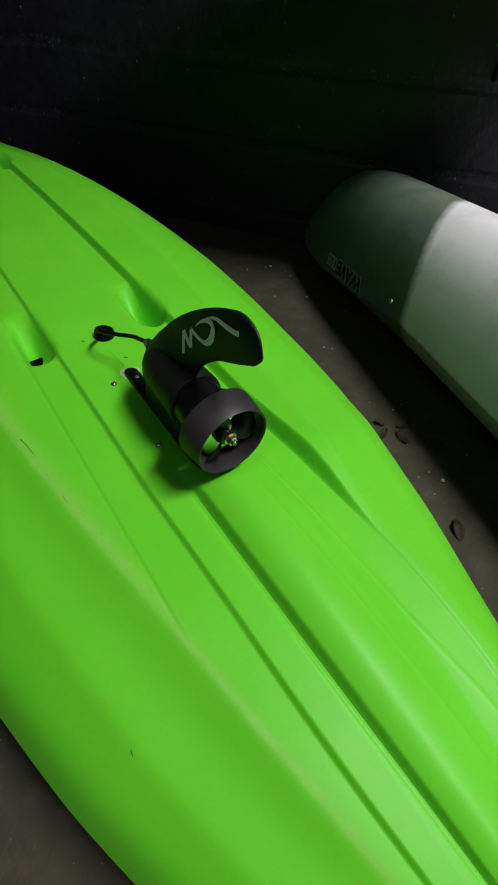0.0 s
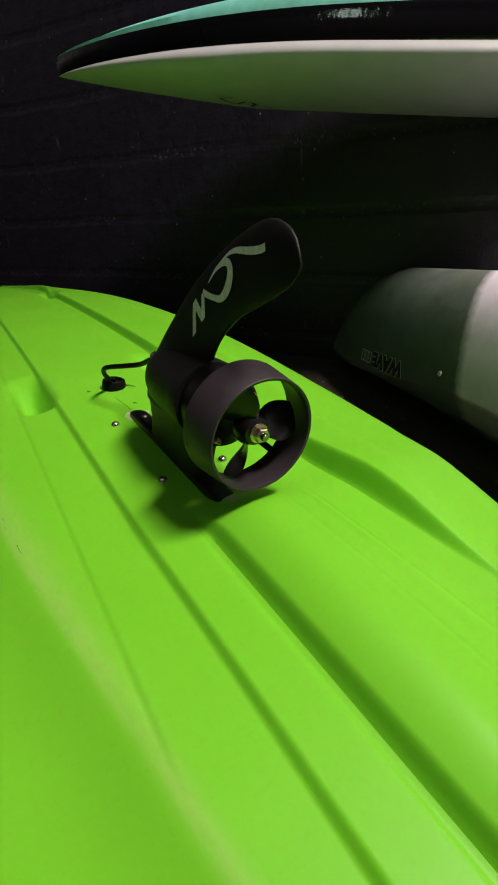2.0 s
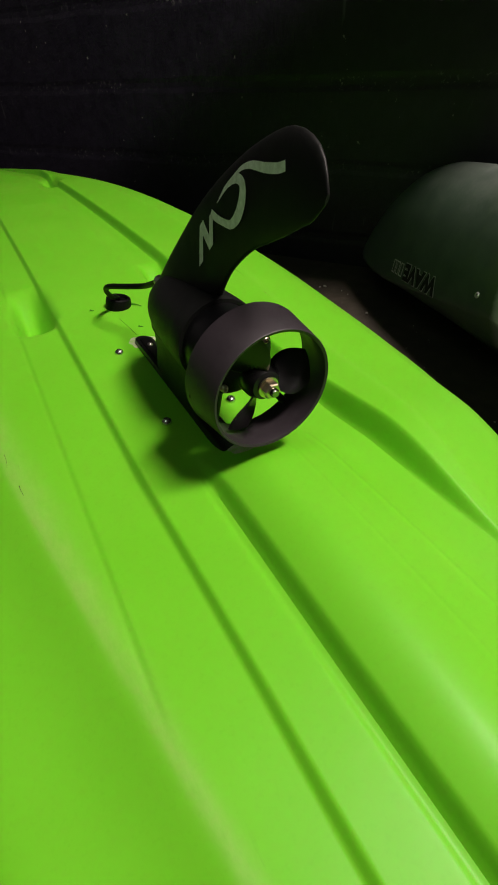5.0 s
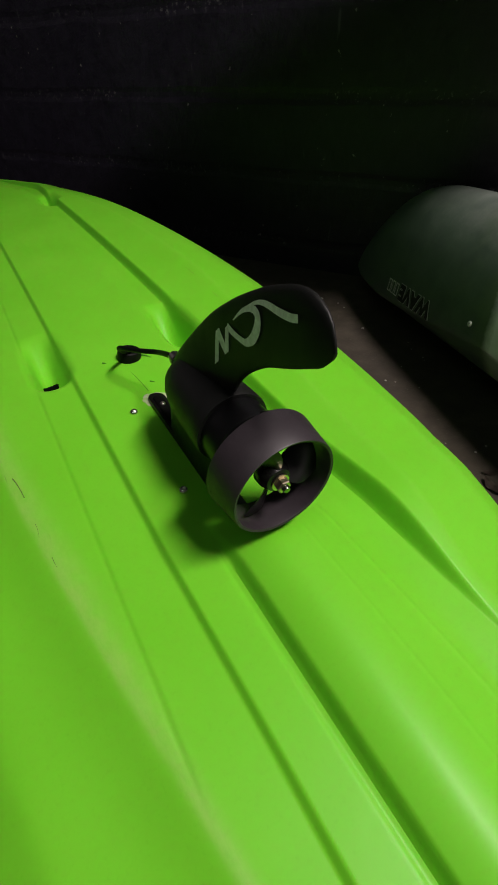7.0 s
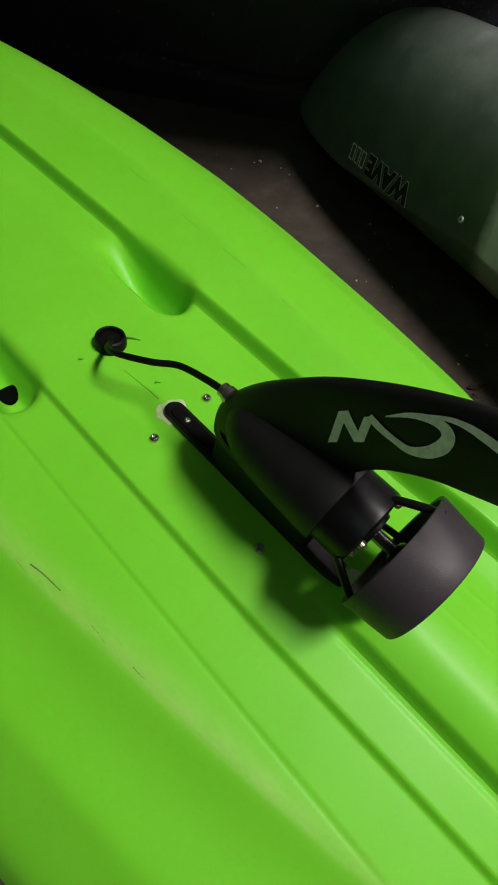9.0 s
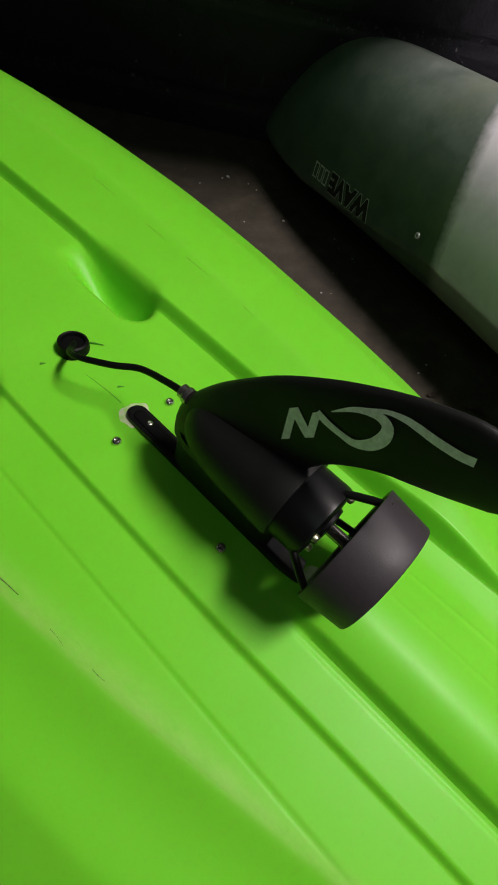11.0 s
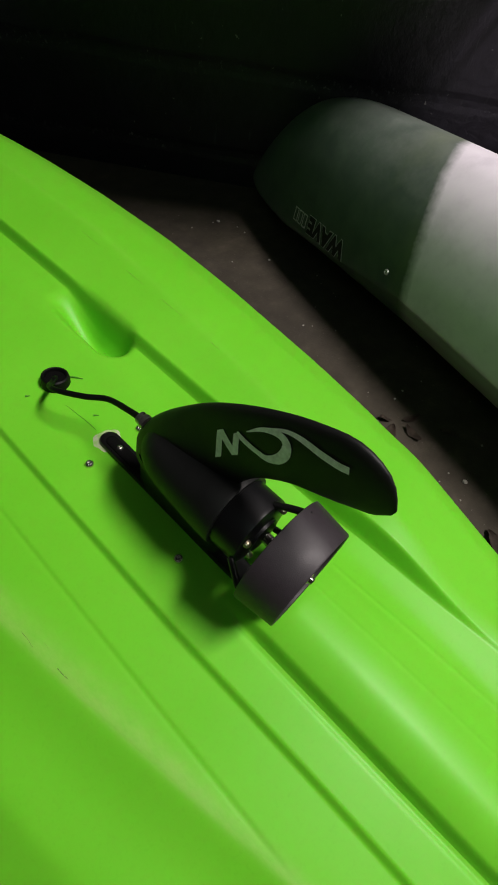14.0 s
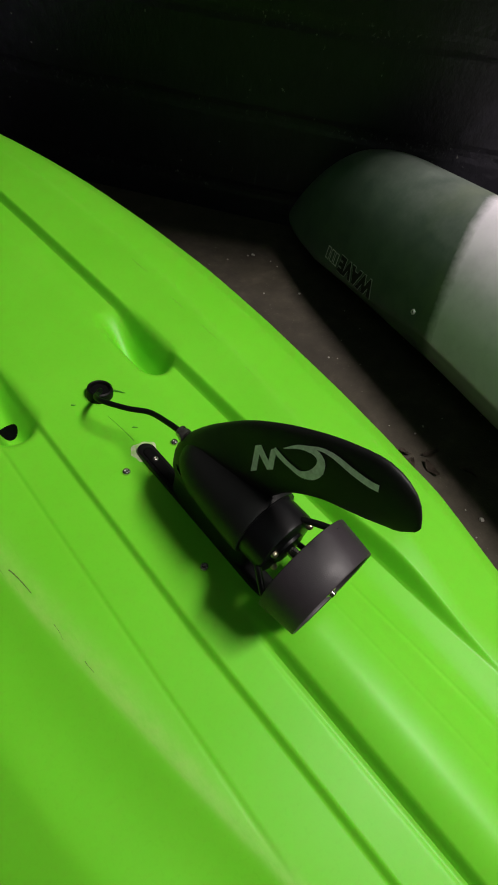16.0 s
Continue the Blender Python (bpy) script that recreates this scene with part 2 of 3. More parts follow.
def lathe(profile, steps=48, centre=(0, 0, 0), closed_profile=False):
    """A turned shape about the y axis from (radius, y) pairs."""
    rows = []
    for r, y in profile + ([profile[0]] if closed_profile else []):
        rows.append([(centre[0] + r * math.cos(2 * math.pi * k / steps), centre[1] + y, centre[2] + r * math.sin(2 * math.pi * k / steps)) for k in range(steps)])
    bm = grid(rows, True, caps=not closed_profile)
    if closed_profile:
        bmesh.ops.remove_doubles(bm, verts=bm.verts, dist=1e-6)
    return bm


def spline(pts, n):
    """n points evenly along a smooth curve through pts."""
    p = np.array(pts, float)
    d = np.r_[0, np.cumsum(np.linalg.norm(np.diff(p, axis=0), axis=1))]
    q = np.vstack([2 * p[0] - p[1], p, 2 * p[-1] - p[-2]])
    out = []
    for s in np.linspace(0, d[-1], n):
        i = min(int(np.searchsorted(d, s, "right")) - 1, len(p) - 2)
        t = (s - d[i]) / (d[i + 1] - d[i])
        a, b, c, e = q[i], q[i + 1], q[i + 2], q[i + 3]
        out.append(0.5 * (2 * b + (c - a) * t + (2 * a - 5 * b + 4 * c - e) * t * t + (3 * b - a - 3 * c + e) * t ** 3))
    return np.array(out)


def tube(pts, r, n=24, sides=12):
    """A round bar of radius r (a number, or one for each end) along a smooth curve."""
    p = spline(pts, n)
    r0, r1 = r if isinstance(r, tuple) else (r, r)
    rows, side = [], None
    for k in range(n):
        d = Vector(p[min(k + 1, n - 1)] - p[max(k - 1, 0)]).normalized()
        side = (Vector((1, 0.01, 0.02)) if side is None else side)
        side = (side - d * side.dot(d)).normalized()
        up = d.cross(side)
        rad = r0 + (r1 - r0) * k / (n - 1)
        rows.append([Vector(p[k]) + (side * math.cos(a) + up * math.sin(a)) * rad for a in np.linspace(0, 2 * math.pi, sides, endpoint=False)])
    return grid(rows, True)


def block(sx, sy, sz, bevel=0.0, centre=(0, 0, 0), segments=2):
    bm = bmesh.new()
    bmesh.ops.create_cube(bm, size=1.0, matrix=Matrix.Translation(centre) @ Matrix.Diagonal((sx, sy, sz, 1)))
    if bevel:
        bmesh.ops.bevel(bm, geom=list(bm.edges), offset=bevel, segments=segments, affect="EDGES", profile=0.6)
    return bm


def button_head(r, h, at, normal=(0, 0, 1)):
    """A domed screw head with a hexagon socket."""
    prof = [(r * 0.42, h * 0.25), (r * 0.42, h * 0.98), (r * 0.55, h), (r * 0.82, h * 0.72), (r * 0.97, h * 0.3), (r, -h * 0.4)]
    rows = []
    turn = Vector(normal).to_track_quat("Z", "Y").to_matrix()
    for k, (rr, z) in enumerate(prof):
        row = []
        for i in range(24):
            a = 2 * math.pi * i / 24
            hexa = math.cos(math.pi / 6) / math.cos((a % (math.pi / 3)) - math.pi / 6) if k < 2 else 1.0
            row.append(Vector(at) + turn @ Vector((rr * hexa * math.cos(a), rr * hexa * math.sin(a), z)))
        rows.append(row)
    return grid(rows, True)


def ease(d, a, b):
    t = min(1.0, max(0.0, (d - a) / (b - a)))
    return t * t * (3 - 2 * t)


def knee(d, at, w):
    """Zero before a place, rising by one in one after it, rounded over w."""
    t = (d - at) / w
    return w * (t if t > 30 else math.log1p(math.exp(t)))


# ---------------------------------------------------------------- room
WN = Vector((0.8485, 0.5292, 0.0))          # out of the room through the far wall
WD = Vector((0.5292, -0.8485, 0.0))         # along the far wall
WALL_AT = 1.466


def on_plan(along, before):
    """A place on the floor by metres along the far wall and metres before it."""
    return WN * (WALL_AT - before) + WD * along


def wall_slab(name, a, b, height, thick, out, material, label):
    a, b, out = Vector(a), Vector(b), Vector(out)
    bm = bmesh.new()
    ring = [a, b, b + out * thick, a + out * thick]
    lo = [bm.verts.new((p.x, p.y, -0.02)) for p in ring]
    hi = [bm.verts.new((p.x, p.y, height)) for p in ring]
    bm.faces.new(lo[::-1]), bm.faces.new(hi)
    for i in range(4):
        j = (i + 1) % 4
        bm.faces.new((lo[i], lo[j], hi[j], hi[i]))
    return tagged(mesh_ob(name, bm, material, False), label, "wall", kind="structure")


def quad_slab(name, z0, z1, material, label, category, corners):
    bm = bmesh.new()
    lo = [bm.verts.new((p.x, p.y, z0)) for p in corners]
    hi = [bm.verts.new((p.x, p.y, z1)) for p in corners]
    bm.faces.new(lo[::-1]), bm.faces.new(hi)
    for i in range(4):
        j = (i + 1) % 4
        bm.faces.new((lo[i], lo[j], hi[j], hi[i]))
    return tagged(mesh_ob(name, bm, material, False), label, category, kind="structure")


A0, A1, DEEP, TOP = -2.6, 2.6, 4.6, 4.0
C = [on_plan(A0, 0), on_plan(A1, 0), on_plan(A1, DEEP), on_plan(A0, DEEP)]
quad_slab("floor", -0.12, 0.0, CONCRETE, "worn brown-grey concrete floor with grit and stains", "floor", C)
quad_slab("ceiling", TOP, TOP + 0.12, DARK_CEILING, "grey painted ceiling of a store room", "ceiling", C)
wall_slab("wall_far", C[0], C[1], TOP, 0.15, WN, WALL, "black painted masonry wall with chips and drips")
wall_slab("wall_side", C[1] + WN * 0.15, C[2] - WN * 0.15, TOP, 0.15, WD, WALL, "black painted masonry side wall")
wall_slab("wall_back", C[2], C[3], TOP, 0.15, -WN, PALE, "plain grey plastered wall")
wall_slab("wall_end", C[0] + WN * 0.15, C[3] - WN * 0.15, TOP, 0.15, -WD, WALL, "black painted masonry end wall")

# ---------------------------------------------------------------- green kayak
KAYAK_POSE = pose(0, 0, 0.0905, 2.2, 8.0, 0)
kayak = empty("kayak", KAYAK_POSE, "bright green plastic sit-on-top kayak lying upside down on the floor", "kayak")

GUN = [(-0.98, 0.015), (-0.92, 0.05), (-0.80, 0.095), (-0.65, 0.150), (-0.5, 0.208), (-0.4, 0.251), (-0.3, 0.286), (-0.2, 0.313), (-0.1, 0.337), (0.1, 0.369),
       (0.3, 0.390), (0.5, 0.400), (0.7, 0.400), (0.9, 0.391), (1.0, 0.381), (1.1, 0.368), (1.2, 0.349), (1.3, 0.327), (1.4, 0.300), (1.5, 0.267), (1.6, 0.227), (1.7, 0.180), (1.8, 0.126), (1.9, 0.066), (1.95, 0.03)]
GUN_Y, GUN_W = [g[0] for g in GUN], [g[1] for g in GUN]


BEAM_Y = np.linspace(-1.1, 2.1, 641)
BEAM_W = np.convolve(np.pad(np.interp(BEAM_Y, GUN_Y, GUN_W), 10, mode="edge"), np.hanning(23)[1:-1] / np.hanning(23).sum(), mode="valid")


def half_beam(y):
    return max(0.012, float(np.interp(y, BEAM_Y, BEAM_W)))


def keel_z(y):
    """Height of the middle strip: a little rocker towards both ends."""
    return 0.2045 + 0.012 * max(-0.1, min(0.4, y)) - (0.025 * (y - 0.35) ** 2 if y > 0.35 else 0.12 * max(0.0, -0.1 - y) ** 2)


def eased(ys, vs, n=30):
    """A smooth run of values along the hull, from a few places."""
    w = np.hanning(2 * n + 1)[1:-1]
    return np.convolve(np.pad(np.interp(BEAM_Y, ys, vs), n - 1, mode="edge"), w / w.sum(), mode="valid")


def chine_at(y):
    return max(0.02, half_beam(y) * (0.505 + 0.12 * max(-0.6, min(0.5, y))))


def feature_scale(y):
    r = chine_at(y) / 0.141
    return r / (1 + r ** 8) ** 0.125


SCUPPERS = ((-0.103, 0.352, 0.042), (0.108, 0.350, 0.052), (-0.118, 1.37, 0.03), (0.120, 1.37, 0.03))

# lines moulded along the hull, as distances from its middle
RIB = eased((-0.98, -0.60, -0.475, -0.44, -0.37, -0.30, -0.26, -0.20, -0.10, 1.60, 1.9), (0.12, 0.84, 0.97, 1.015, 1.06, 1.07, 1.05, 1.02, 1.0, 1.0, 0.2), 14)
STEP = eased((-0.98, -0.70, -0.50, -0.427, -0.343, -0.24, -0.05, 0.3, 1.6, 1.9), (0.10, 0.55, 0.785, 0.85, 0.895, 0.92, 0.985, 0.995, 1.0, 0.2), 14)
EDGE = eased((-0.98, -0.65, -0.50, -0.455, -0.40, -0.36, -0.30, -0.213, -0.16, -0.08, 0.012, 0.078, 0.20, 0.5, 1.0, 1.4, 1.7, 1.89), (0.010, 0.060, 0.086, 0.095, 0.106, 0.1135, 0.124, 0.139, 0.149, 0.163, 0.178, 0.188, 0.203, 0.226, 0.215, 0.162, 0.086, 0.02), 12)
BEAD = eased((-0.98, -0.60, -0.487, -0.40, -0.33, -0.27, -0.20, -0.13, 0.1, 1.9), (0.02, 0.090, 0.098, 0.090, 0.086, 0.083, 0.079, 0.074, 0.070, 0.070), 14)


def line_at(line, y):
    return float(np.interp(y, BEAM_Y, line))


def rib_scale(y):
    """Spread of the rib on the right, which keeps its line where the hull narrows."""
    return min(line_at(RIB, y), 0.66 * half_beam(y) / 0.141)


def left_edge(y):
    """The chine on the left, which runs in faster than the beam."""
    return max(0.01, line_at(EDGE, y))


def hull_z(x, y):
    d, g = abs(x), half_beam(y)
    f = feature_scale(y)
    fp = f ** 1.1
    z = keel_z(y) + 0.14 * x          # the hull lies level while the fin stands askew
    back = ease(-y, 0.045, 0.125)
    if x > 0:
        fr = rib_scale(y)
        c = max(chine_at(y), 0.142 * fr)
        z -= 0.0075 * ease(d, 0.060 * f, 0.110 * f) * fp
        toe = ease(-y, -0.04, 0.08)
        tall = ease(y, -0.290, -0.12)
        rise = fr * (0.0015 + (0.0160 + 0.008 * toe) * tall)
        swell = 0.015 * fp * ease(y, -0.40, -0.20)
        z += rise * ease(d, 0.1240 * fr, (0.1335 + 0.0020 * toe - 0.0050 * toe * (1 - tall)) * fr) + swell * ease(d, 0.140 * f, 0.29 * f)
        # the panel outside the rib falls to a gunwale that keeps its own even sheer
        sheer = 0.015 * fp + 0.93 * (0.002 + 0.015 * ease(y, -0.42, -0.23)) - (0.33 + 0.14 * ease(-y, -0.02, 0.26)) * (g - chine_at(y))
        z -= (rise + swell - sheer) / (g - c) * knee(d, c, 0.0045) + 0.26 * knee(d, 0.77 * g, 0.004)
        bead = line_at(BEAD, y)
        z += back * fp * (0.0006 * math.exp(-((d - bead) / 0.0030) ** 2) + 0.0003 * math.exp(-((d - 0.5 * bead) / 0.0024) ** 2))
    else:
        st = line_at(STEP, y)
        c = left_edge(y)
        z -= 0.0070 * ease(d, 0.0768 * st, 0.0835 * st) * min(1.0, st) ** 1.1 + 0.072 * max(0.0, min(d, c) - 0.035)
        z -= (0.0009 * ease(d, 0.1250, 0.1310) + 0.0004 * math.exp(-((d - 0.1295) / 0.0022) ** 2)) * ease(y, -0.27, -0.20)
        sharp = 0.0046 + 0.0024 * ease(y, -0.26, 0.02)
        low = 0.745 * g
        span = max(0.02, low - c)
        # hollow flank: steep under the chine, easing off to a ridge, then steep again
        run = knee(d, c, sharp)
        u = min(run, 0.62 * span)
        z -= 0.80 * u - 0.28 * u * u / (0.62 * span) + 0.24 * max(0.0, run - 0.62 * span)
        z -= 0.44 * knee(d, low, 0.003)
    z -= 1.6 * knee(d, g - 0.018, 0.006)
    # groove down the middle, behind the motor: a hollow foot and a broad rounded crown
    t = min(1.0, max(0.0, (x + 0.0335 * f) / (0.040 * f)))
    z += back * f * (0.0110 * ease(x, -0.0335 * f, -0.0265 * f) + 0.0170 * (1 - (1 - t) ** 1.8) - 0.0125 * ease(x, 0.006 * f, 0.085 * f) - 0.0095 * ease(x, 0.02 * f, 0.122 * f))
    z -= back * f * 0.0012 * math.exp(-((x + 0.0375 * f) / 0.003) ** 2)
    for cx, cy, depth in SCUPPERS:
        if abs(y - cy) < 0.2 and abs(x - cx) < 0.08:
            end = cy - 0.048
            r = math.hypot(x - cx, min(0.0, y - end))
            z -= depth * ease(cy + 0.098 - y, 0.0, 0.10) * math.exp(-(r / 0.0205) ** 2.8)
    return z


def hull_mesh():
    ys = np.unique(np.r_[np.linspace(-0.98, -0.55, 36), np.linspace(-0.55, 0.25, 134), np.linspace(0.25, 0.45, 60), np.linspace(0.45, 0.7, 30), np.linspace(0.7, 1.97, 90)])
    inner = list(np.linspace(0, 0.141, 102))
    outer = [0.12, 0.25, 0.37, 0.5, 0.6, 0.7, 0.76, 0.82, 0.86, 0.9, 0.93, 0.96, 0.98, 1.0, 1.02, 1.05, 1.08, 1.12, 1.18, 1.25]
    last = [0.012, 0.025, 0.04, 0.06, 0.09, 0.13, 0.18, 0.24, 0.30, 0.36, 0.40, 0.44, 0.47, 0.49, 0.51, 0.53, 0.55, 0.57, 0.59, 0.62, 0.66, 0.7, 0.76, 0.82, 0.87, 0.90, 0.93, 0.955, 0.975, 0.99, 1.0]
    bm = bmesh.new()
    layer = bm.loops.layers.color.new("wear")
    rows, wears = [], []
    for y in ys:
        y = float(y)
        g = half_beam(y)
        ends = (left_edge(y), max(chine_at(y), 0.142 * rib_scale(y)))
        sides = []
        for scale, c in zip((min(feature_scale(y), 0.6 * g / 0.141), rib_scale(y)), ends):
            half = [u * scale for u in inner]
            start = half[-1]
            half += [start + (max(c, start + 0.05 * g) - start) * u for u in outer]
            start = half[-1]
            half += [start + (g - start) * u for u in last]
            sides.append(half)
        xs = [-d for d in sides[0][::-1]] + sides[1][1:]
        row, wear = [], []
        for x in xs:
            row.append(Vector((x + 0.003, y, hull_z(x, y))))
            d = abs(x) / g
            wide = 0.010 + 0.016 * ease(y, -0.30, -0.02)
            c = ends[0] * 0.985
            off = (abs(x) - c) / (wide if abs(x) < c else 0.006) if x < 0 else (abs(x) - ends[1]) / 0.007
            wear.append(math.exp(-off ** 2) * (1.0 if x < 0 else 0.35) + 0.25 * math.exp(-((d - 0.99) / 0.02) ** 2))
        # the deck side, tucked in below the gunwale
        zg = row[0].z
        zr = row[-1].z

        def side(z, tilt):
            low = -0.06 + tilt * g * 0.84
            return [(g * 0.988, z - 0.010), (g * 0.972, z - 0.015), (g * 0.972, z - 0.019), (g * 0.994, z - 0.023), (g * 0.994, z - 0.030), (g * 0.96, z - 0.045), (g * 0.90, (z + low) / 2), (g * 0.84, min(low, z - 0.06))]

        row = [Vector((-x + 0.003, y, z)) for x, z in side(zg, -0.14)[::-1]] + row + [Vector((x + 0.003, y, z)) for x, z in side(zr, 0.14)]
        wear = [0, 0, 0, 0.3, 0.3, 0, 0, 0.1] + wear + [0.1, 0, 0, 0.3, 0.3, 0, 0, 0]
        rows.append([bm.verts.new(p) for p in row])
        wears.append(wear)
    n = len(rows[0])
    for r in range(len(rows) - 1):
        for i in range(n):
            j = (i + 1) % n
            f = bm.faces.new((rows[r][i], rows[r][j], rows[r + 1][j], rows[r + 1][i]))
            for loop, (rr, k) in zip(f.loops, ((r, i), (r, j), (r + 1, j), (r + 1, i))):
                v = min(1.0, wears[rr][k])
                loop[layer] = (v, v, v, 1)
    bm.faces.new(rows[0][::-1])
    bm.faces.new(rows[-1])
    return bm


hull = part("hull", hull_mesh(), GREEN, kayak, "bright green moulded hull with ribs and scuffed chines")
# ---------------------------------------------------------------- fin motor on the hull
motor = empty("fin_motor", KAYAK_POSE @ pose(0.004, 0, 0.2), "black fin-shaped electric kayak motor with a ducted propeller", "motor")
X0, Z0 = 0.004, 0.2


def loc(bm):
    """From the kayak's frame into the motor's."""
    bmesh.ops.translate(bm, verts=bm.verts, vec=(0, 0, -Z0))
    return bm


HUB_Z = 0.293
# mounting box in the hull
def stadium(half, y0, y1, z0, z1, bevel, n=14):
    """A slab with rounded ends, its upper rim softened."""
    rows = []
    for ins, z in ((0, z0), (0, z1 - bevel), (bevel * 0.3, z1 - bevel * 0.3), (bevel, z1), (half * 0.6, z1)):
        r = half - ins
        ring = [(0.002 + r * math.cos(a), y1 - half + r * math.sin(a), z) for a in np.linspace(0, math.pi, n)]
        ring += [(0.002 + r * math.cos(a), y0 + half + r * math.sin(a), z) for a in np.linspace(math.pi, 2 * math.pi, n)]
        rows.append(ring)
    return grid(rows, True)


part("mounting_plate", loc(stadium(0.0118, -0.098, 0.174, 0.190, 0.2108, 0.002)), GLOSS_BLACK, motor, "glossy black slotted mounting plate")
part("slot_lip", loc(stadium(0.0070, 0.096, 0.165, 0.2098, 0.2122, 0.001)), RUBBER, motor)
part("clamp_screw", loc(button_head(0.0036, 0.002, (0.002, 0.143, 0.2122))), STEEL, motor, "steel clamp screw")

LEAD = [(0.102, 0.262), (0.1015, 0.285), (0.093, 0.306), (0.079, 0.327), (0.061, 0.349), (0.028, 0.383), (-0.005, 0.4088), (-0.034, 0.4271), (-0.060, 0.4402), (-0.089, 0.4500), (-0.1105, 0.4472), (-0.1240, 0.4378), (-0.1318, 0.4240)]
TRAIL = [(-0.012, 0.262), (-0.014, 0.285), (-0.016, 0.304), (-0.020, 0.322), (-0.027, 0.337), (-0.037, 0.353), (-0.050, 0.366), (-0.066, 0.378), (-0.082, 0.386), (-0.098, 0.394), (-0.113, 0.4025), (-0.1225, 0.4080), (-0.1307, 0.4180)]


def fin_mesh():
    a, b = spline(LEAD, 40), spline(TRAIL, 40)
    rows = []
    for k in range(40):
        s = k / 39
        half = 0.0125 * (1 - ease(s, 0.0, 0.42)) + 0.0105 * (1 - 0.62 * s)
        half = min(half, 0.003 + 0.5 * float(np.linalg.norm(a[k] - b[k]))) * (1 - 0.72 * ease(s, 0.86, 1.0))
        ring = []
        for c in np.linspace(0, 2 * math.pi, 36, endpoint=False):
            q = 0.5 - 0.5 * math.cos(c)
            w = half * abs(math.sin(c)) ** 0.75 * (1.12 - 0.35 * q) * (1 if math.sin(c) >= 0 else -1)
            yz = a[k] + (b[k] - a[k]) * q
            ring.append((w + 0.002, float(yz[0]), float(yz[1])))
        rows.append(ring)
    return grid(rows, True)


fin_bm = fin_mesh()
from mathutils.bvhtree import BVHTree
fin_tree = BVHTree.FromBMesh(fin_bm)
fin = part("fin", loc(fin_bm), FIN_BLACK, motor, "curved matt black fin blade")

part("pod", loc(lathe([(0.001, 0.0880), (0.012, 0.0860), (0.0210, 0.0795), (0.0275, 0.0705), (0.0318, 0.0600), (0.0342, 0.0490), (0.0358, 0.0360), (0.0372, 0.015), (0.0385, -0.010), (0.0390, -0.026), (0.0380, -0.0295), (0.0345, -0.0295)], 56, (0.002, 0, HUB_Z))), FIN_BLACK, motor, "rounded black motor housing")


def leg_mesh():
    rows = []
    for z, y0, y1, w in ((0.206, 0.100, -0.030, 0.0125), (0.212, 0.099, -0.030, 0.0125), (0.235, 0.097, -0.030, 0.0145), (0.255, 0.096, -0.029, 0.0185), (0.275, 0.090, -0.027, 0.0255)):
        ring = []
        for c in np.linspace(0, 2 * math.pi, 40, endpoint=False):
            cy, cx = math.cos(c), math.sin(c)
            ring.append((0.002 + w * (abs(cx) ** 0.45) * (1 if cx > 0 else -1), (y0 + y1) / 2 + (y0 - y1) / 2 * (abs(cy) ** 0.6) * (1 if cy > 0 else -1), z))
        rows.append(ring)
    return grid(rows, True)


part("leg", loc(leg_mesh()), FIN_BLACK, motor)
part("motor_can", loc(lathe([(0.030, -0.024), (0.0340, -0.026), (0.0345, -0.030), (0.0345, -0.0550), (0.0338, -0.0580), (0.0318, -0.0592), (0.018, -0.0605), (0.017, -0.063), (0.008, -0.064)], 56, (0.002, 0, HUB_Z))), CAN_BLACK, motor, "smooth black motor can")
part("shaft", loc(lathe([(0.0055, -0.060), (0.0055, -0.105), (0.0035, -0.106), (0.0035, -0.118), (0.0028, -0.119)], 20, (0.002, 0, HUB_Z))), DARK_STEEL, motor, "dark steel propeller shaft")
duct = part("duct", loc(lathe([(0.0525, -0.0785), (0.0537, -0.0790), (0.0538, -0.0800), (0.0514, -0.099), (0.0493, -0.1158), (0.0486, -0.1168), (0.0466, -0.1160), (0.0463, -0.114), (0.0476, -0.102), (0.0490, -0.089), (0.0505, -0.0795)], 72, (0.002, 0, HUB_Z), True)), DUCT_BLACK, motor, "satin black propeller duct ring")
for ang in (72, 192, 318):
    c, s = math.cos(radians(ang)), math.sin(radians(ang))
    part("strut", loc(tube([(0.002 + 0.034 * c, -0.056, HUB_Z + 0.034 * s), (0.002 + 0.045 * c, -0.074, HUB_Z + 0.045 * s), (0.002 + 0.0508 * c, -0.086, HUB_Z + 0.0508 * s)], 0.0032, 8, 10)), GLOSS_BLACK, motor)
for ang in (30, 150, 250):
    c, s = math.cos(radians(ang)), math.sin(radians(ang))
    part("screw", loc(button_head(0.0036, 0.003, (0.002 + 0.028 * c, -0.061, HUB_Z + 0.028 * s), (0, -1, 0))), BRASS, motor, "small bright screw")


def blade_mesh(ang):
    rows = []
    for k in range(12):
        f = k / 11
        r = 0.008 + 0.0365 * f
        chord = 0.019 + 0.021 * math.sin(math.pi * min(1, f * 0.85))
        twist = radians(58 - 34 * f)
        ring = []
        for c in np.linspace(0, 2 * math.pi, 14, endpoint=False):
            u, w = math.cos(c) * chord / 2, math.sin(c) * 0.0012
            t = u * math.cos(twist) - w * math.sin(twist)
            y = u * math.sin(twist) + w * math.cos(twist)
            a = radians(ang) + t / max(r, 0.012)
            ring.append((0.002 + r * math.cos(a), -0.098 + y * 0.75, HUB_Z + r * math.sin(a)))
        rows.append(ring)
    return grid(rows, True)


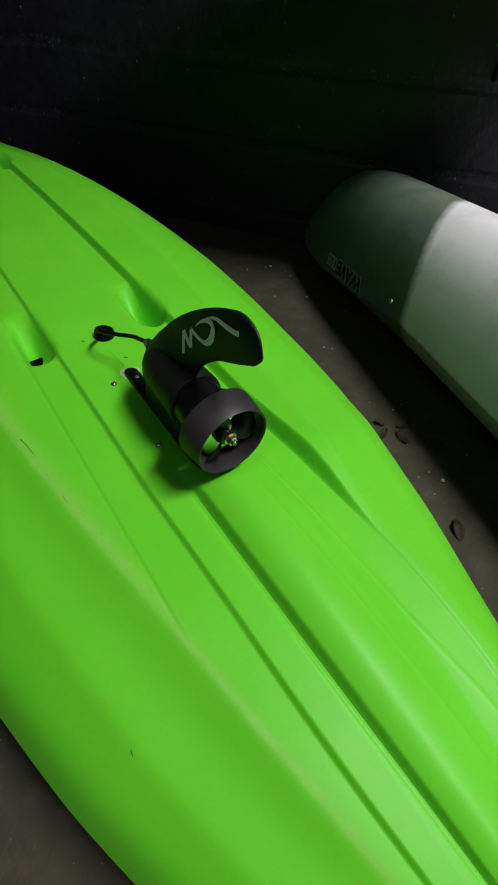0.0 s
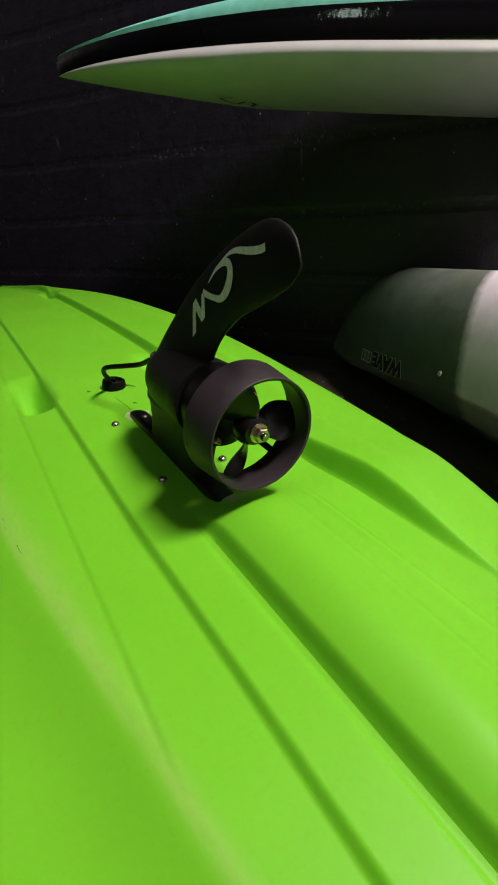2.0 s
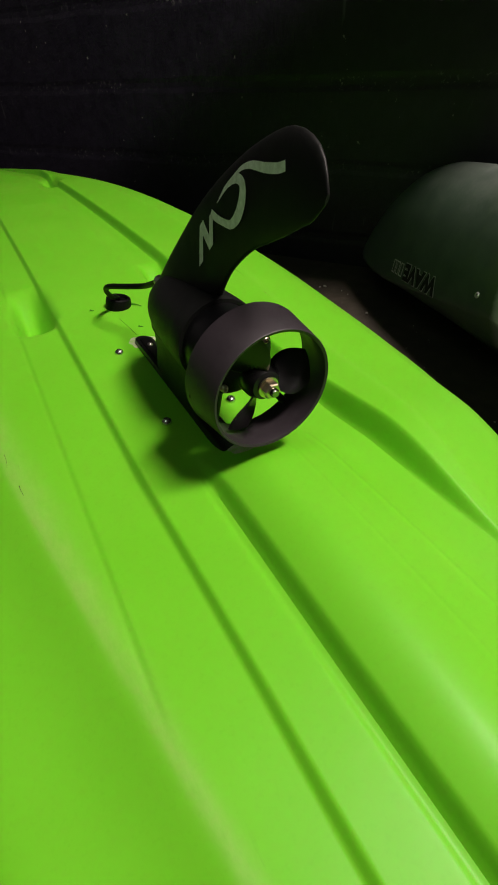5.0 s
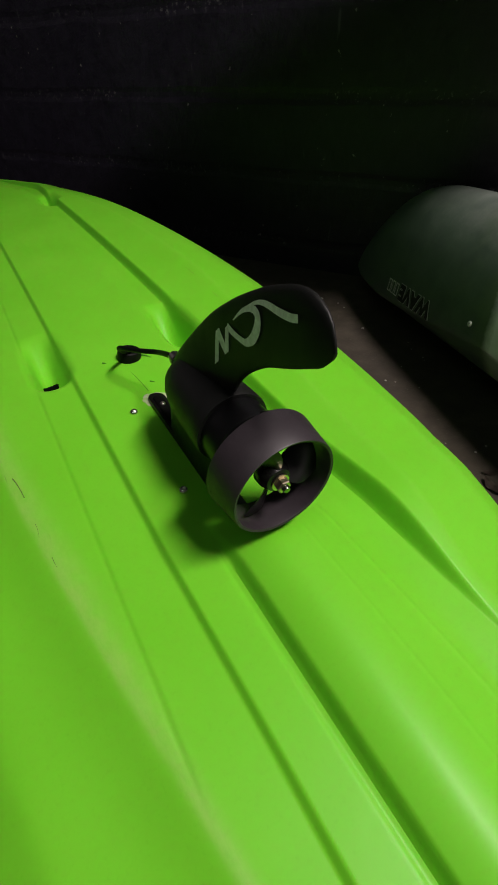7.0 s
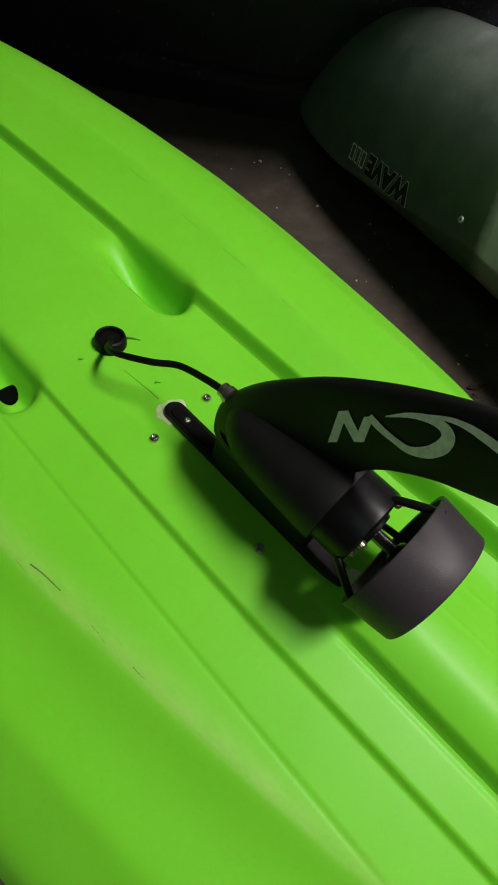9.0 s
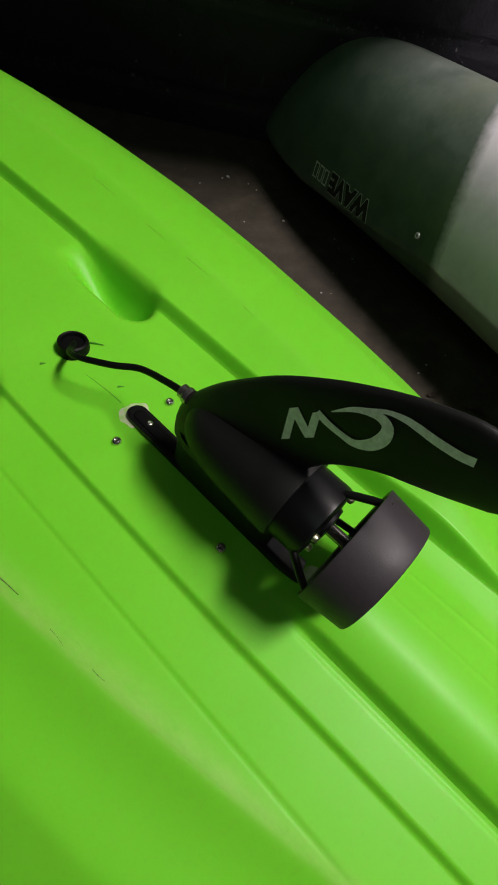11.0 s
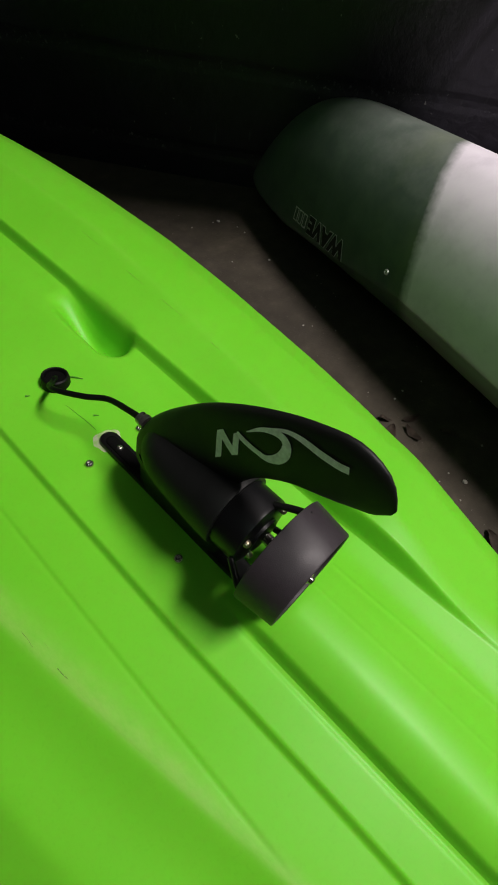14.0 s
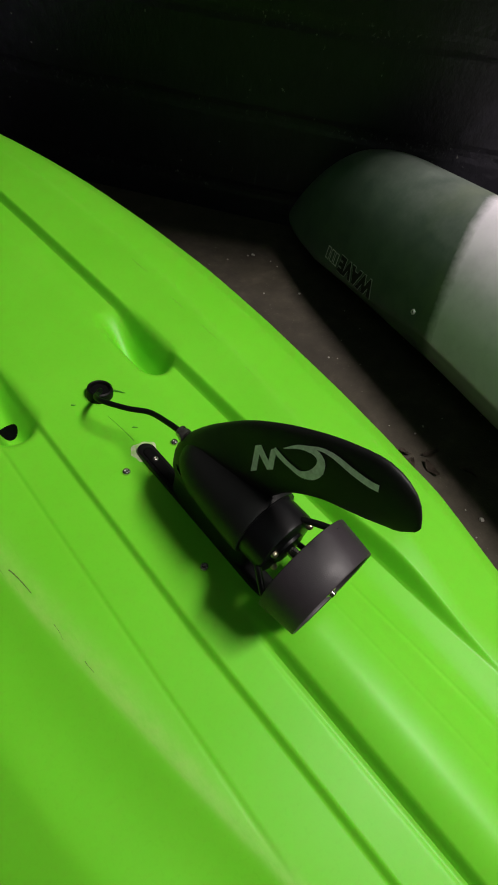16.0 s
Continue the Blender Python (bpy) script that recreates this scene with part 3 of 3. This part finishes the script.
propeller = part("propeller_hub", loc(lathe([(0.006, -0.080), (0.0095, -0.082), (0.0150, -0.090), (0.0148, -0.098), (0.0115, -0.106), (0.006, -0.108)], 28, (0.002, 0, HUB_Z))), GLOSS_BLACK, motor)
for ang in (8, 128, 250):
    part("blade", loc(blade_mesh(ang)), GLOSS_BLACK, propeller)


def nut_mesh(r, y0, y1):
    rows = []
    for rr, y in ((r * 0.8, y0), (r, y0), (r, y1 + 0.001), (r * 0.86, y1), (r * 0.5, y1)):
        rows.append([(0.002 + rr * math.cos(math.pi * k / 3), y, HUB_Z + rr * math.sin(math.pi * k / 3)) for k in range(6)])
    return grid(rows, True)


part("washer", loc(lathe([(0.004, -0.1075), (0.0085, -0.108), (0.0085, -0.1092), (0.004, -0.1095)], 28, (0.002, 0, HUB_Z))), BRASS, motor, "brass washer")
part("nut", loc(nut_mesh(0.0068, -0.1092, -0.1155)), BRASS, motor, "hexagonal brass propeller nut")


def ribbon(path, widths, lift, cut=None, n=44):
    """A flat printed stroke laid on the fin's left face; cut is the slant of its ends."""
    p = spline([(y + 0.0012, z - 0.0012) for y, z in path], n)
    bm = bmesh.new()
    pairs = []
    for k in range(n):
        d = p[min(k + 1, n - 1)] - p[max(k - 1, 0)]
        nrm = np.array(cut) if cut else np.array([-d[1], d[0]]) / (np.linalg.norm(d) + 1e-9)
        w = float(np.interp(k / (n - 1), np.linspace(0, 1, len(widths)), widths))
        row = []
        for f in (-0.5, 0.0, 0.5):
            q = p[k] + nrm * w * f
            hit = fin_tree.ray_cast(Vector((-0.2, q[0], q[1])), Vector((1, 0, 0)))[0]
            row.append(bm.verts.new(((hit.x if hit else -0.004) - lift, q[0], q[1])))
        pairs.append(row)
    for a, b in zip(pairs, pairs[1:]):
        for i in range(2):
            bm.faces.new((a[i], a[i + 1], b[i + 1], b[i]))
    bmesh.ops.translate(bm, verts=bm.verts, vec=(0, 0, -Z0))
    return bm


SLANT = (-0.67, 0.74)
for k, (path, widths, cut) in enumerate((
    ([(-0.0026, 0.3512), (-0.0004, 0.3660), (0.0018, 0.3809)], (0.0077, 0.0077), SLANT),
    ([(0.0018, 0.3809), (-0.0076, 0.3743), (-0.0170, 0.3678)], (0.0077, 0.0077), SLANT),
    ([(-0.0170, 0.3678), (-0.0152, 0.3794), (-0.0134, 0.3910)], (0.0077, 0.0072), SLANT),
    ([(-0.0134, 0.3910), (-0.0235, 0.3893), (-0.0330, 0.3889), (-0.0430, 0.3897), (-0.0512, 0.3970), (-0.0548, 0.4070), (-0.0535, 0.4153), (-0.0480, 0.4183), (-0.0405, 0.4166), (-0.0310, 0.4103), (-0.0210, 0.3990)], (0.0056, 0.0054, 0.0050, 0.0062, 0.0084, 0.0088, 0.0072, 0.0056, 0.0040, 0.0026, 0.0008), None),
    ([(-0.0350, 0.4150), (-0.0480, 0.4240), (-0.0579, 0.4275), (-0.0668, 0.4284), (-0.0770, 0.4287), (-0.0900, 0.4302), (-0.0975, 0.4325)], (0.0012, 0.0030, 0.0050, 0.0058, 0.0058), None),
)):
    part("printed_stroke", ribbon(path, widths, 0.0005 + 0.0001 * k, cut), LOGO, fin, "pale grey printed mark")

part("cable_gland", loc(lathe([(0.004, 0.0), (0.0078, 0.001), (0.0078, 0.006), (0.0066, 0.0075), (0.0066, 0.012), (0.004, 0.0135)], 24, (-0.001, 0.0915, 0.3020))), STEEL, motor, "bright metal cable gland")
part("cable", loc(tube([(-0.001, 0.099, 0.3015), (0.001, 0.126, 0.2920), (0.002, 0.162, 0.2770), (-0.011, 0.186, 0.2690), (-0.0235, 0.220, 0.2580), (-0.020, 0.244, 0.2440), (-0.008, 0.262, 0.2290), (-0.001, 0.268, 0.2270), (0.004, 0.276, 0.2200)], 0.0033, 52, 12)), RUBBER, motor, "black rubber motor cable")
plug_rot = lathe([(0.003, 0.0085), (0.0118, 0.0085), (0.0130, 0.0125), (0.0145, 0.0132), (0.0165, 0.0118), (0.0175, 0.0075), (0.0175, -0.004), (0.0165, -0.014)], 36)
bmesh.ops.rotate(plug_rot, verts=plug_rot.verts, matrix=Matrix.Rotation(radians(90), 3, "X"))
bmesh.ops.translate(plug_rot, verts=plug_rot.verts, vec=(0.005, 0.279, 0.209))
part("cable_plug", loc(plug_rot), RUBBER, motor, "round black rubber hull plug")

for bx, by in ((-0.034, 0.151), (-0.034, -0.002), (0.038, 0.153), (0.038, 0.0)):
    part("bolt", loc(button_head(0.0052, 0.0035, (bx, by, hull_z(bx, by) + 0.0008), (-0.14, 0, 1))), BOLT_STEEL, motor, "small polished steel bolt head")

# ---------------------------------------------------------------- second kayak
K2 = pose(0.728, 0.117, 0.0, 0, 0, -18.4)
old_kayak = empty("kayak", K2, "dark green and chalky white kayak lying upside down by the wall", "kayak")


def old_hull_row(y):
    """One section across: y along the hull, x across from the near gunwale; the far end is at 0.85."""
    end = 0.854
    r = max(0.0, (y - 0.179) / (end - 0.179))
    pull = 1 - math.sqrt(max(0.0, 1 - r ** 2.47)) if r > 0 else 0.0
    back = max(0.0, (-1.2 - y) / 0.9)
    pull = min(0.985, max(pull, 1 - math.sqrt(max(0.0, 1 - back ** 2.2))))
    crown = 0.141
    top = 0.393 + 0.056 * max(0.0, min(0.9, 0.5 - y)) + 0.023 * max(0.0, min(0.4, -y)) - 0.312 * max(0.0, (y - 0.4) / (end - 0.4)) ** 2.18 - 0.10 * back ** 2
    gun = 0.181 - 0.15 * max(0.0, min(0.5, y)) - 0.06 * max(0.0, y - 0.5)
    low = 0.104 - 0.05 * max(0.0, y)
    rise = top - gun
    under = [(0.196, 0.0), (0.162, 0.02), (0.095, low * 0.7), (0.050, low), (0.020, low + (gun - low) * 0.5), (0.007, gun - 0.010), (0.0006, gun - 0.003)]
    over = [(crown * (1 - a ** 1.2), gun + rise * b ** 1.07) for a, b in ((0.985, 0.09), (0.972, 0.17), (0.91, 0.37), (0.78, 0.62), (0.60, 0.81), (0.36, 0.94), (0.15, 0.99), (0.0, 1.0))]
    pts = spline(under + [(0.0, gun + 0.004)] + over, 60)
    near = [(float(q), max(0.0, float(z))) for q, z in pts]
    # beyond the crown the same section, drawn out twice as wide
    row = near + [(crown + 2.0 * (crown - q) if z >= gun else 3 * crown - q, z) for q, z in near[::-1][1:]]
    return [(crown + (q - crown) * (1 - pull), y, z) for q, z in row]


ysk = np.r_[np.linspace(-2.1, -1.55, 20), np.linspace(-1.5, 0.15, 24), np.linspace(0.18, 0.66, 30), np.linspace(0.67, 0.854, 26)]
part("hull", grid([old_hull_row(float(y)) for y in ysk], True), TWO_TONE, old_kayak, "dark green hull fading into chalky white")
part("bolt", button_head(0.0070, 0.0045, (0.006, 0.0755, 0.204), (-1, 0, 0.25)), ZINC, old_kayak, "bright bolt head")


def old_skin(s, z):
    """Place on the near side of the old hull at s along it and height z."""
    row = old_hull_row(s)[:60]
    zs = [p[2] for p in row]
    k = min(range(24, 58), key=lambda i: abs(zs[i] - z))
    i = k if zs[k] <= z else k - 1
    f = (z - zs[i]) / max(1e-6, zs[i + 1] - zs[i])
    return row[i][0] + (row[i + 1][0] - row[i][0]) * f


def letters(text, size, s0, z0, material, name, label, fat=0.0, proud=0.0012, rise=0.0):
    curve = bpy.data.curves.new(name, "FONT")
    curve.body, curve.size, curve.space_character, curve.offset = text, size, 1.06, fat
    tmp = new("letters_tmp", curve)
    me = bpy.data.meshes.new_from_object(tmp.evaluated_get(bpy.context.evaluated_depsgraph_get()))
    bpy.data.objects.remove(tmp)
    bm = bmesh.new()
    bm.from_mesh(me)
    bmesh.ops.triangulate(bm, faces=bm.faces)
    bmesh.ops.subdivide_edges(bm, edges=[e for e in bm.edges if e.calc_length() > size * 0.2], cuts=2)
    for v in bm.verts:
        # upside down: reads away from the open side
        s, z = s0 + v.co.x, z0 - v.co.y + rise * v.co.x
        v.co = Vector((old_skin(s, z) - proud, s, z))
    return part(name, bm, material, old_kayak, label, False)


letters("WAVE", 0.053, 0.222, 0.187, PALE_PRINT, "lettering_rim", "worn pale rim round the lettering", 0.0048, 0.0010, -0.07)
letters("WAVE", 0.053, 0.222, 0.187, GREY_PRINT, "lettering", "dark lettering", 0.0034, 0.0018, -0.07)
for k in range(3):
    # outlined numerals too worn to read, as plain bars
    bars = bmesh.new()
    for a, b, c, d in ((0.0, 0.018, 0.0, 0.003), (0.0, 0.018, 0.031, 0.034), (0.0, 0.003, 0.0, 0.034), (0.015, 0.018, 0.0, 0.034)):
        quad = []
        for u, v in ((a, c), (b, c), (b, d), (a, d)):
            ss = 0.388 + 0.022 * k + u
            zz = 0.186 - 0.07 * (ss - 0.222) - v
            quad.append(bars.verts.new((old_skin(ss, zz) - 0.0012 - 0.0002 * (c > 0), ss, zz)))
        bars.faces.new(quad)
    part("worn_numeral", bars, PALE_PRINT, old_kayak, "worn pale numeral outline", False)

# ---------------------------------------------------------------- board over the old kayak
BOARD_TIP = Vector((0.305, 1.274, 0.925))
BOARD_SIZE, BOARD_FAR = 0.87, 2.2
BOARD_YAW = -50.0
board = empty("paddle_board", pose(*BOARD_TIP, 0, 6.3, BOARD_YAW), "white-bottomed paddle board with black rail and teal top, on wall arms", "board")


def board_half(u):
    """Half width of the board at u from its tip."""
    tail = math.sqrt(max(0.0, 1 - max(0.0, (u - 1.4) / 0.3) ** 2.5))
    return 0.185 * (1 - (1 - min(1.0, u / 1.0)) ** 2.0) ** 0.85 * tail + 0.002


def board_skin(kind):
    rows = []
    us = np.r_[np.linspace(0.0, 0.3, 24), np.linspace(0.33, 1.5, 26), np.linspace(1.52, 1.7, 12)]
    for u in us:
        h = board_half(float(u))
        low = -0.075 * min(1.0, u / 0.6) ** 0.8
        b = 0.046 + 0.026 * min(1.0, u / 1.2)
        t = b + 0.003 + 0.042 * min(1.0, u / 0.9) ** 0.8
        if kind == "bottom":
            prof = [(m * h * a, low * c) for m, seq in ((-1, ((1, 0), (1.045, 0.08), (1.080, 0.18), (1.100, 0.29), (1.095, 0.38), (1.04, 0.56), (0.91, 0.74), (0.68, 0.89), (0.35, 0.97), (0, 1.0))), (1, ((0.35, 0.97), (0.68, 0.89), (0.91, 0.74), (1.04, 0.56), (1.095, 0.38), (1.100, 0.29), (1.080, 0.18), (1.045, 0.08), (1, 0)))) for a, c in seq]
        elif kind == "rail":
            prof = [(-h, 0.0), (-h - 0.004, 0.01), (-h - 0.006, b * 0.5), (-h - 0.004, b - 0.008), (-h, b), (h, b), (h + 0.004, b - 0.008), (h + 0.006, b * 0.5), (h + 0.004, 0.01), (h, 0.0)]
        else:
            prof = [(-h, b), (-h - 0.001, (b + t) / 2), (-h + 0.005, t - 0.006), (-h + min(0.03, h * 0.4), t), (h - min(0.03, h * 0.4), t), (h - 0.005, t - 0.006), (h + 0.001, (b + t) / 2), (h, b)]
        rows.append([(float(u) * BOARD_SIZE, q * (BOARD_FAR if q > 0 else 1.0) * BOARD_SIZE, (z + 0.242 * h) * BOARD_SIZE) for q, z in prof])
    return grid(rows, True)


part("bottom", board_skin("bottom"), BOARD_WHITE, board, "glossy white board bottom")
part("rail", board_skin("rail"), BOARD_BLACK, board, "glossy black rail")
part("deck", board_skin("deck"), TEAL, board, "teal deck edge")

def board_mark(path, wide):
    """A short dark stroke printed on the board's bottom, from places along and across it."""
    rows = []
    for u, q in spline(path, 14):
        h = board_half(float(u))
        across = -q / h if q < 0 else q / (h * BOARD_FAR)
        z = 0.242 * h - 0.075 * min(1.0, u / 0.6) ** 0.8 * float(np.interp(across, (0, 0.35, 0.65, 0.84, 0.95, 1.01), (1, 0.97, 0.88, 0.72, 0.54, 0.36)))
        rows.append([(float(v) * BOARD_SIZE, float(r) * BOARD_SIZE, (z - 0.003) * BOARD_SIZE) for v, r in ((u - wide / 2, q), (u + wide / 2, q + wide * 0.4))])
    return grid(rows)


for path, wide in (([(0.610, 0.020), (0.560, 0.055), (0.575, 0.105), (0.600, 0.125)], 0.009), ([(0.600, 0.120), (0.640, 0.085), (0.655, 0.130), (0.628, 0.175)], 0.009), ([(0.625, 0.185), (0.660, 0.160), (0.680, 0.190), (0.690, 0.225)], 0.008)):
    part("printed_mark", board_mark(path, wide), GREY_PRINT, board, "dark printed squiggle", False)

# two steel arms on the wall carry the board
for along, under in ((0.32, 0.757), (0.46, 0.742)):
    foot = on_plan(along, 0.0)
    arm = empty("wall_bracket", Matrix.Translation(foot) @ pose(0, 0, 0, 0, 0, math.degrees(math.atan2(WN.y, WN.x)) - 90), "black steel arm bracket fixed to the wall under the board", "bracket", "board brackets")
    part("arm", block(0.03, 0.50, 0.03, 0.004, (0, -0.25, under - 0.015)), BOARD_BLACK, arm)
    part("back_plate", block(0.05, 0.008, 0.16, 0.003, (0, -0.004, under - 0.03)), BOARD_BLACK, arm)
    part("brace", tube([(0, -0.36, under - 0.03), (0, -0.006, 0.58)], 0.008, 6, 10), BOARD_BLACK, arm)

# ---------------------------------------------------------------- small marks and litter
def hull_patch(outline, lift=0.0006):
    """A thin smear or patch that follows the hull, from its outline on the plan."""
    bm = bmesh.new()
    c = np.mean(outline, axis=0)
    rings = []
    for f in (0.0, 0.35, 0.7, 1.0):
        rings.append([bm.verts.new((q[0] + 0.003, q[1], hull_z(q[0], q[1]) + lift * (1.0 if f < 1 else 0.1))) for q in (c + (np.array(o) - c) * max(f, 0.02) for o in outline)])
    n = len(outline)
    for a, b in zip(rings, rings[1:]):
        for i in range(n):
            bm.faces.new((a[i], a[(i + 1) % n], b[(i + 1) % n], b[i]))
    bm.faces.new(rings[0])
    return bm


# shade inside the drain holes, painted as flat black patches; the hull stays closed
for cx, cy, depth in (SCUPPERS[0], SCUPPERS[2]):
    rim = [(cx + 0.0115 * math.cos(2 * math.pi * k / 24), cy - 0.019 + 0.0140 * math.sin(2 * math.pi * k / 24)) for k in range(24)]
    part("scupper_hole_shade", hull_patch(rim, 0.0008), HOLE_SHADE, kayak, "flat black patch painted as the shade inside a round drain hole")

smear = []
for k in range(26):
    a = 2 * math.pi * k / 26
    r = 0.0162 + 0.0014 * math.sin(3 * a + 1) + 0.0009 * math.sin(7 * a)
    smear.append((0.001 + r * math.cos(a), 0.1645 + r * 0.95 * math.sin(a)))
part("sealant_smear", hull_patch(smear), SEALANT, kayak, "whitish smear of sealant round the slot")
smear = [(0.005 + 0.0115 * math.cos(2 * math.pi * k / 22) * (1 + 0.12 * math.sin(5 * k)), -0.082 + 0.0120 * math.sin(2 * math.pi * k / 22)) for k in range(22)]
part("sealant_smear", hull_patch(smear, 0.0004), SEALANT, kayak, "greyish smear of sealant at the slot end")


def hull_line(name, pts, r, material, label):
    """A thin mark on the hull, from places on its plan."""
    return part(name, tube([(x + 0.003, y, hull_z(x, y) + r * 0.2) for x, y in pts], (r, r * 0.5), 10, 6), material, kayak, label)


for pts, r in (([(-0.187, 0.132), (-0.1845, 0.122), (-0.1825, 0.110), (-0.1805, 0.094)], 0.0007), ([(-0.1775, 0.052), (-0.1770, 0.043), (-0.1775, 0.033)], 0.0002),
               ([(-0.196, 0.228), (-0.1955, 0.216), (-0.1965, 0.204)], 0.0004), ([(-0.1715, 0.002), (-0.1712, -0.004), (-0.1700, -0.012)], 0.0003)):
    hull_line("scratch", pts, r, SCUFF, "dark scratch on the worn chine")
for pts in ([(0.2005, 0.392), (0.2000, 0.372), (0.1995, 0.350)], [(0.1990, 0.308), (0.1988, 0.290), (0.1985, 0.262)], [(0.1950, 0.198), (0.1940, 0.176)], [(0.2080, 0.520), (0.2070, 0.496), (0.2065, 0.470)]):
    hull_line("rub_mark", pts, 0.0003, RUB, "faint brown rub mark along the panel edge")
hull_line("nick", [(-0.217, -0.298), (-0.217, -0.301), (-0.218, -0.304)], 0.0011, SCUFF, "small dark nick on the flank")
hull_line("scribed_line", [(0.000, 0.186), (-0.001, 0.204), (-0.003, 0.222), (-0.005, 0.240)], 0.00045, SCRAPE, "fine scribed line")


def shaving(name, pts, r, label, category="shaving"):
    """A curl of plastic swarf on the hull, from places on its plan."""
    line = [(x + 0.003, y, hull_z(x, y) + r * 0.8 + lift) for x, y, lift in pts]
    ob = mesh_ob(name, tube(line, (r, r * 0.3), 14, 8), SCRAPE)
    ob.matrix_world = KAYAK_POSE
    return tagged(ob, label, category, "plastic shavings")


shaving("plastic_shaving", [(0.020, 0.278, 0.0), (0.027, 0.271, 0.001), (0.034, 0.262, 0.0)], 0.0014, "dark green curl of drilled plastic on the hull")
shaving("plastic_crumb", [(-0.0335, 0.283, 0.0), (-0.031, 0.281, 0.0), (-0.029, 0.280, 0.0)], 0.0014, "small dark crumb of plastic on the hull")
shaving("plastic_crumb", [(0.010, 0.205, 0.0), (0.0125, 0.203, 0.0), (0.015, 0.2005, 0.0)], 0.0012, "small dark crumb of plastic on the hull")


def leaf_mesh(length, width, seed):
    rnd = random.Random(seed)
    rows = []
    for k in range(9):
        u = k / 8
        w = width * math.sin(math.pi * min(1, u * 0.95 + 0.03)) ** 0.8 * (1 + 0.15 * rnd.uniform(-1, 1)) + 0.0006
        rows.append([((u - 0.5) * length, w * v, 0.002 + 0.010 * abs(v) ** 1.5 * (0.4 + u) + 0.004 * math.sin(5 * u + seed)) for v in (-0.5, -0.25, 0, 0.25, 0.5)])
    bm = grid(rows)
    bmesh.ops.solidify(bm, geom=list(bm.faces), thickness=0.0006)
    zmin = min(v.co.z for v in bm.verts)
    bmesh.ops.translate(bm, verts=bm.verts, vec=(0, 0, -zmin))
    return bm


for k, (x, y, l, w, turn) in enumerate(((0.565, -0.025, 0.055, 0.022, 20), (0.600, -0.060, 0.045, 0.020, 75), (0.635, -0.035, 0.04, 0.016, -30), (0.590, 0.005, 0.030, 0.013, 130), (0.49, -0.30, 0.05, 0.02, 50), (0.66, -0.12, 0.045, 0.018, 100))):
    ob = mesh_ob("dry_leaf", leaf_mesh(l, w, k + 1), LEAF)
    ob.matrix_world = pose(x, y, 0.0, 0, 0, turn)
    tagged(ob, "curled dry brown leaf lying on the concrete floor", "leaf", "floor litter")


def pebble_mesh(r, seed):
    bm = bmesh.new()
    bmesh.ops.create_icosphere(bm, subdivisions=2, radius=r)
    for v in bm.verts:
        v.co *= 1 + 0.35 * noise.noise(v.co * (1.3 / r) + Vector((seed * 3.7, 0, 0)))
        v.co.z *= 0.6
    zmin = min(v.co.z for v in bm.verts)
    bmesh.ops.translate(bm, verts=bm.verts, vec=(0, 0, -zmin))
    return bm


litter = random.Random(4)
spots = [(0.889, 0.838, 0.006), (0.873, 0.846, 0.003), (0.854, 0.587, 0.004), (0.573, -0.200, 0.005), (0.700, 0.33, 0.003)]
spots += [(litter.uniform(0.45, 0.95), litter.uniform(-0.3, 1.0), litter.uniform(0.0012, 0.0028)) for _ in range(46)]
for k, (x, y, r) in enumerate(spots):
    ob = mesh_ob("pebble", pebble_mesh(r, k), STONE)
    ob.matrix_world = pose(x, y, 0.0)
    tagged(ob, "small pale bit of grit on the concrete floor", "pebble", "floor litter")
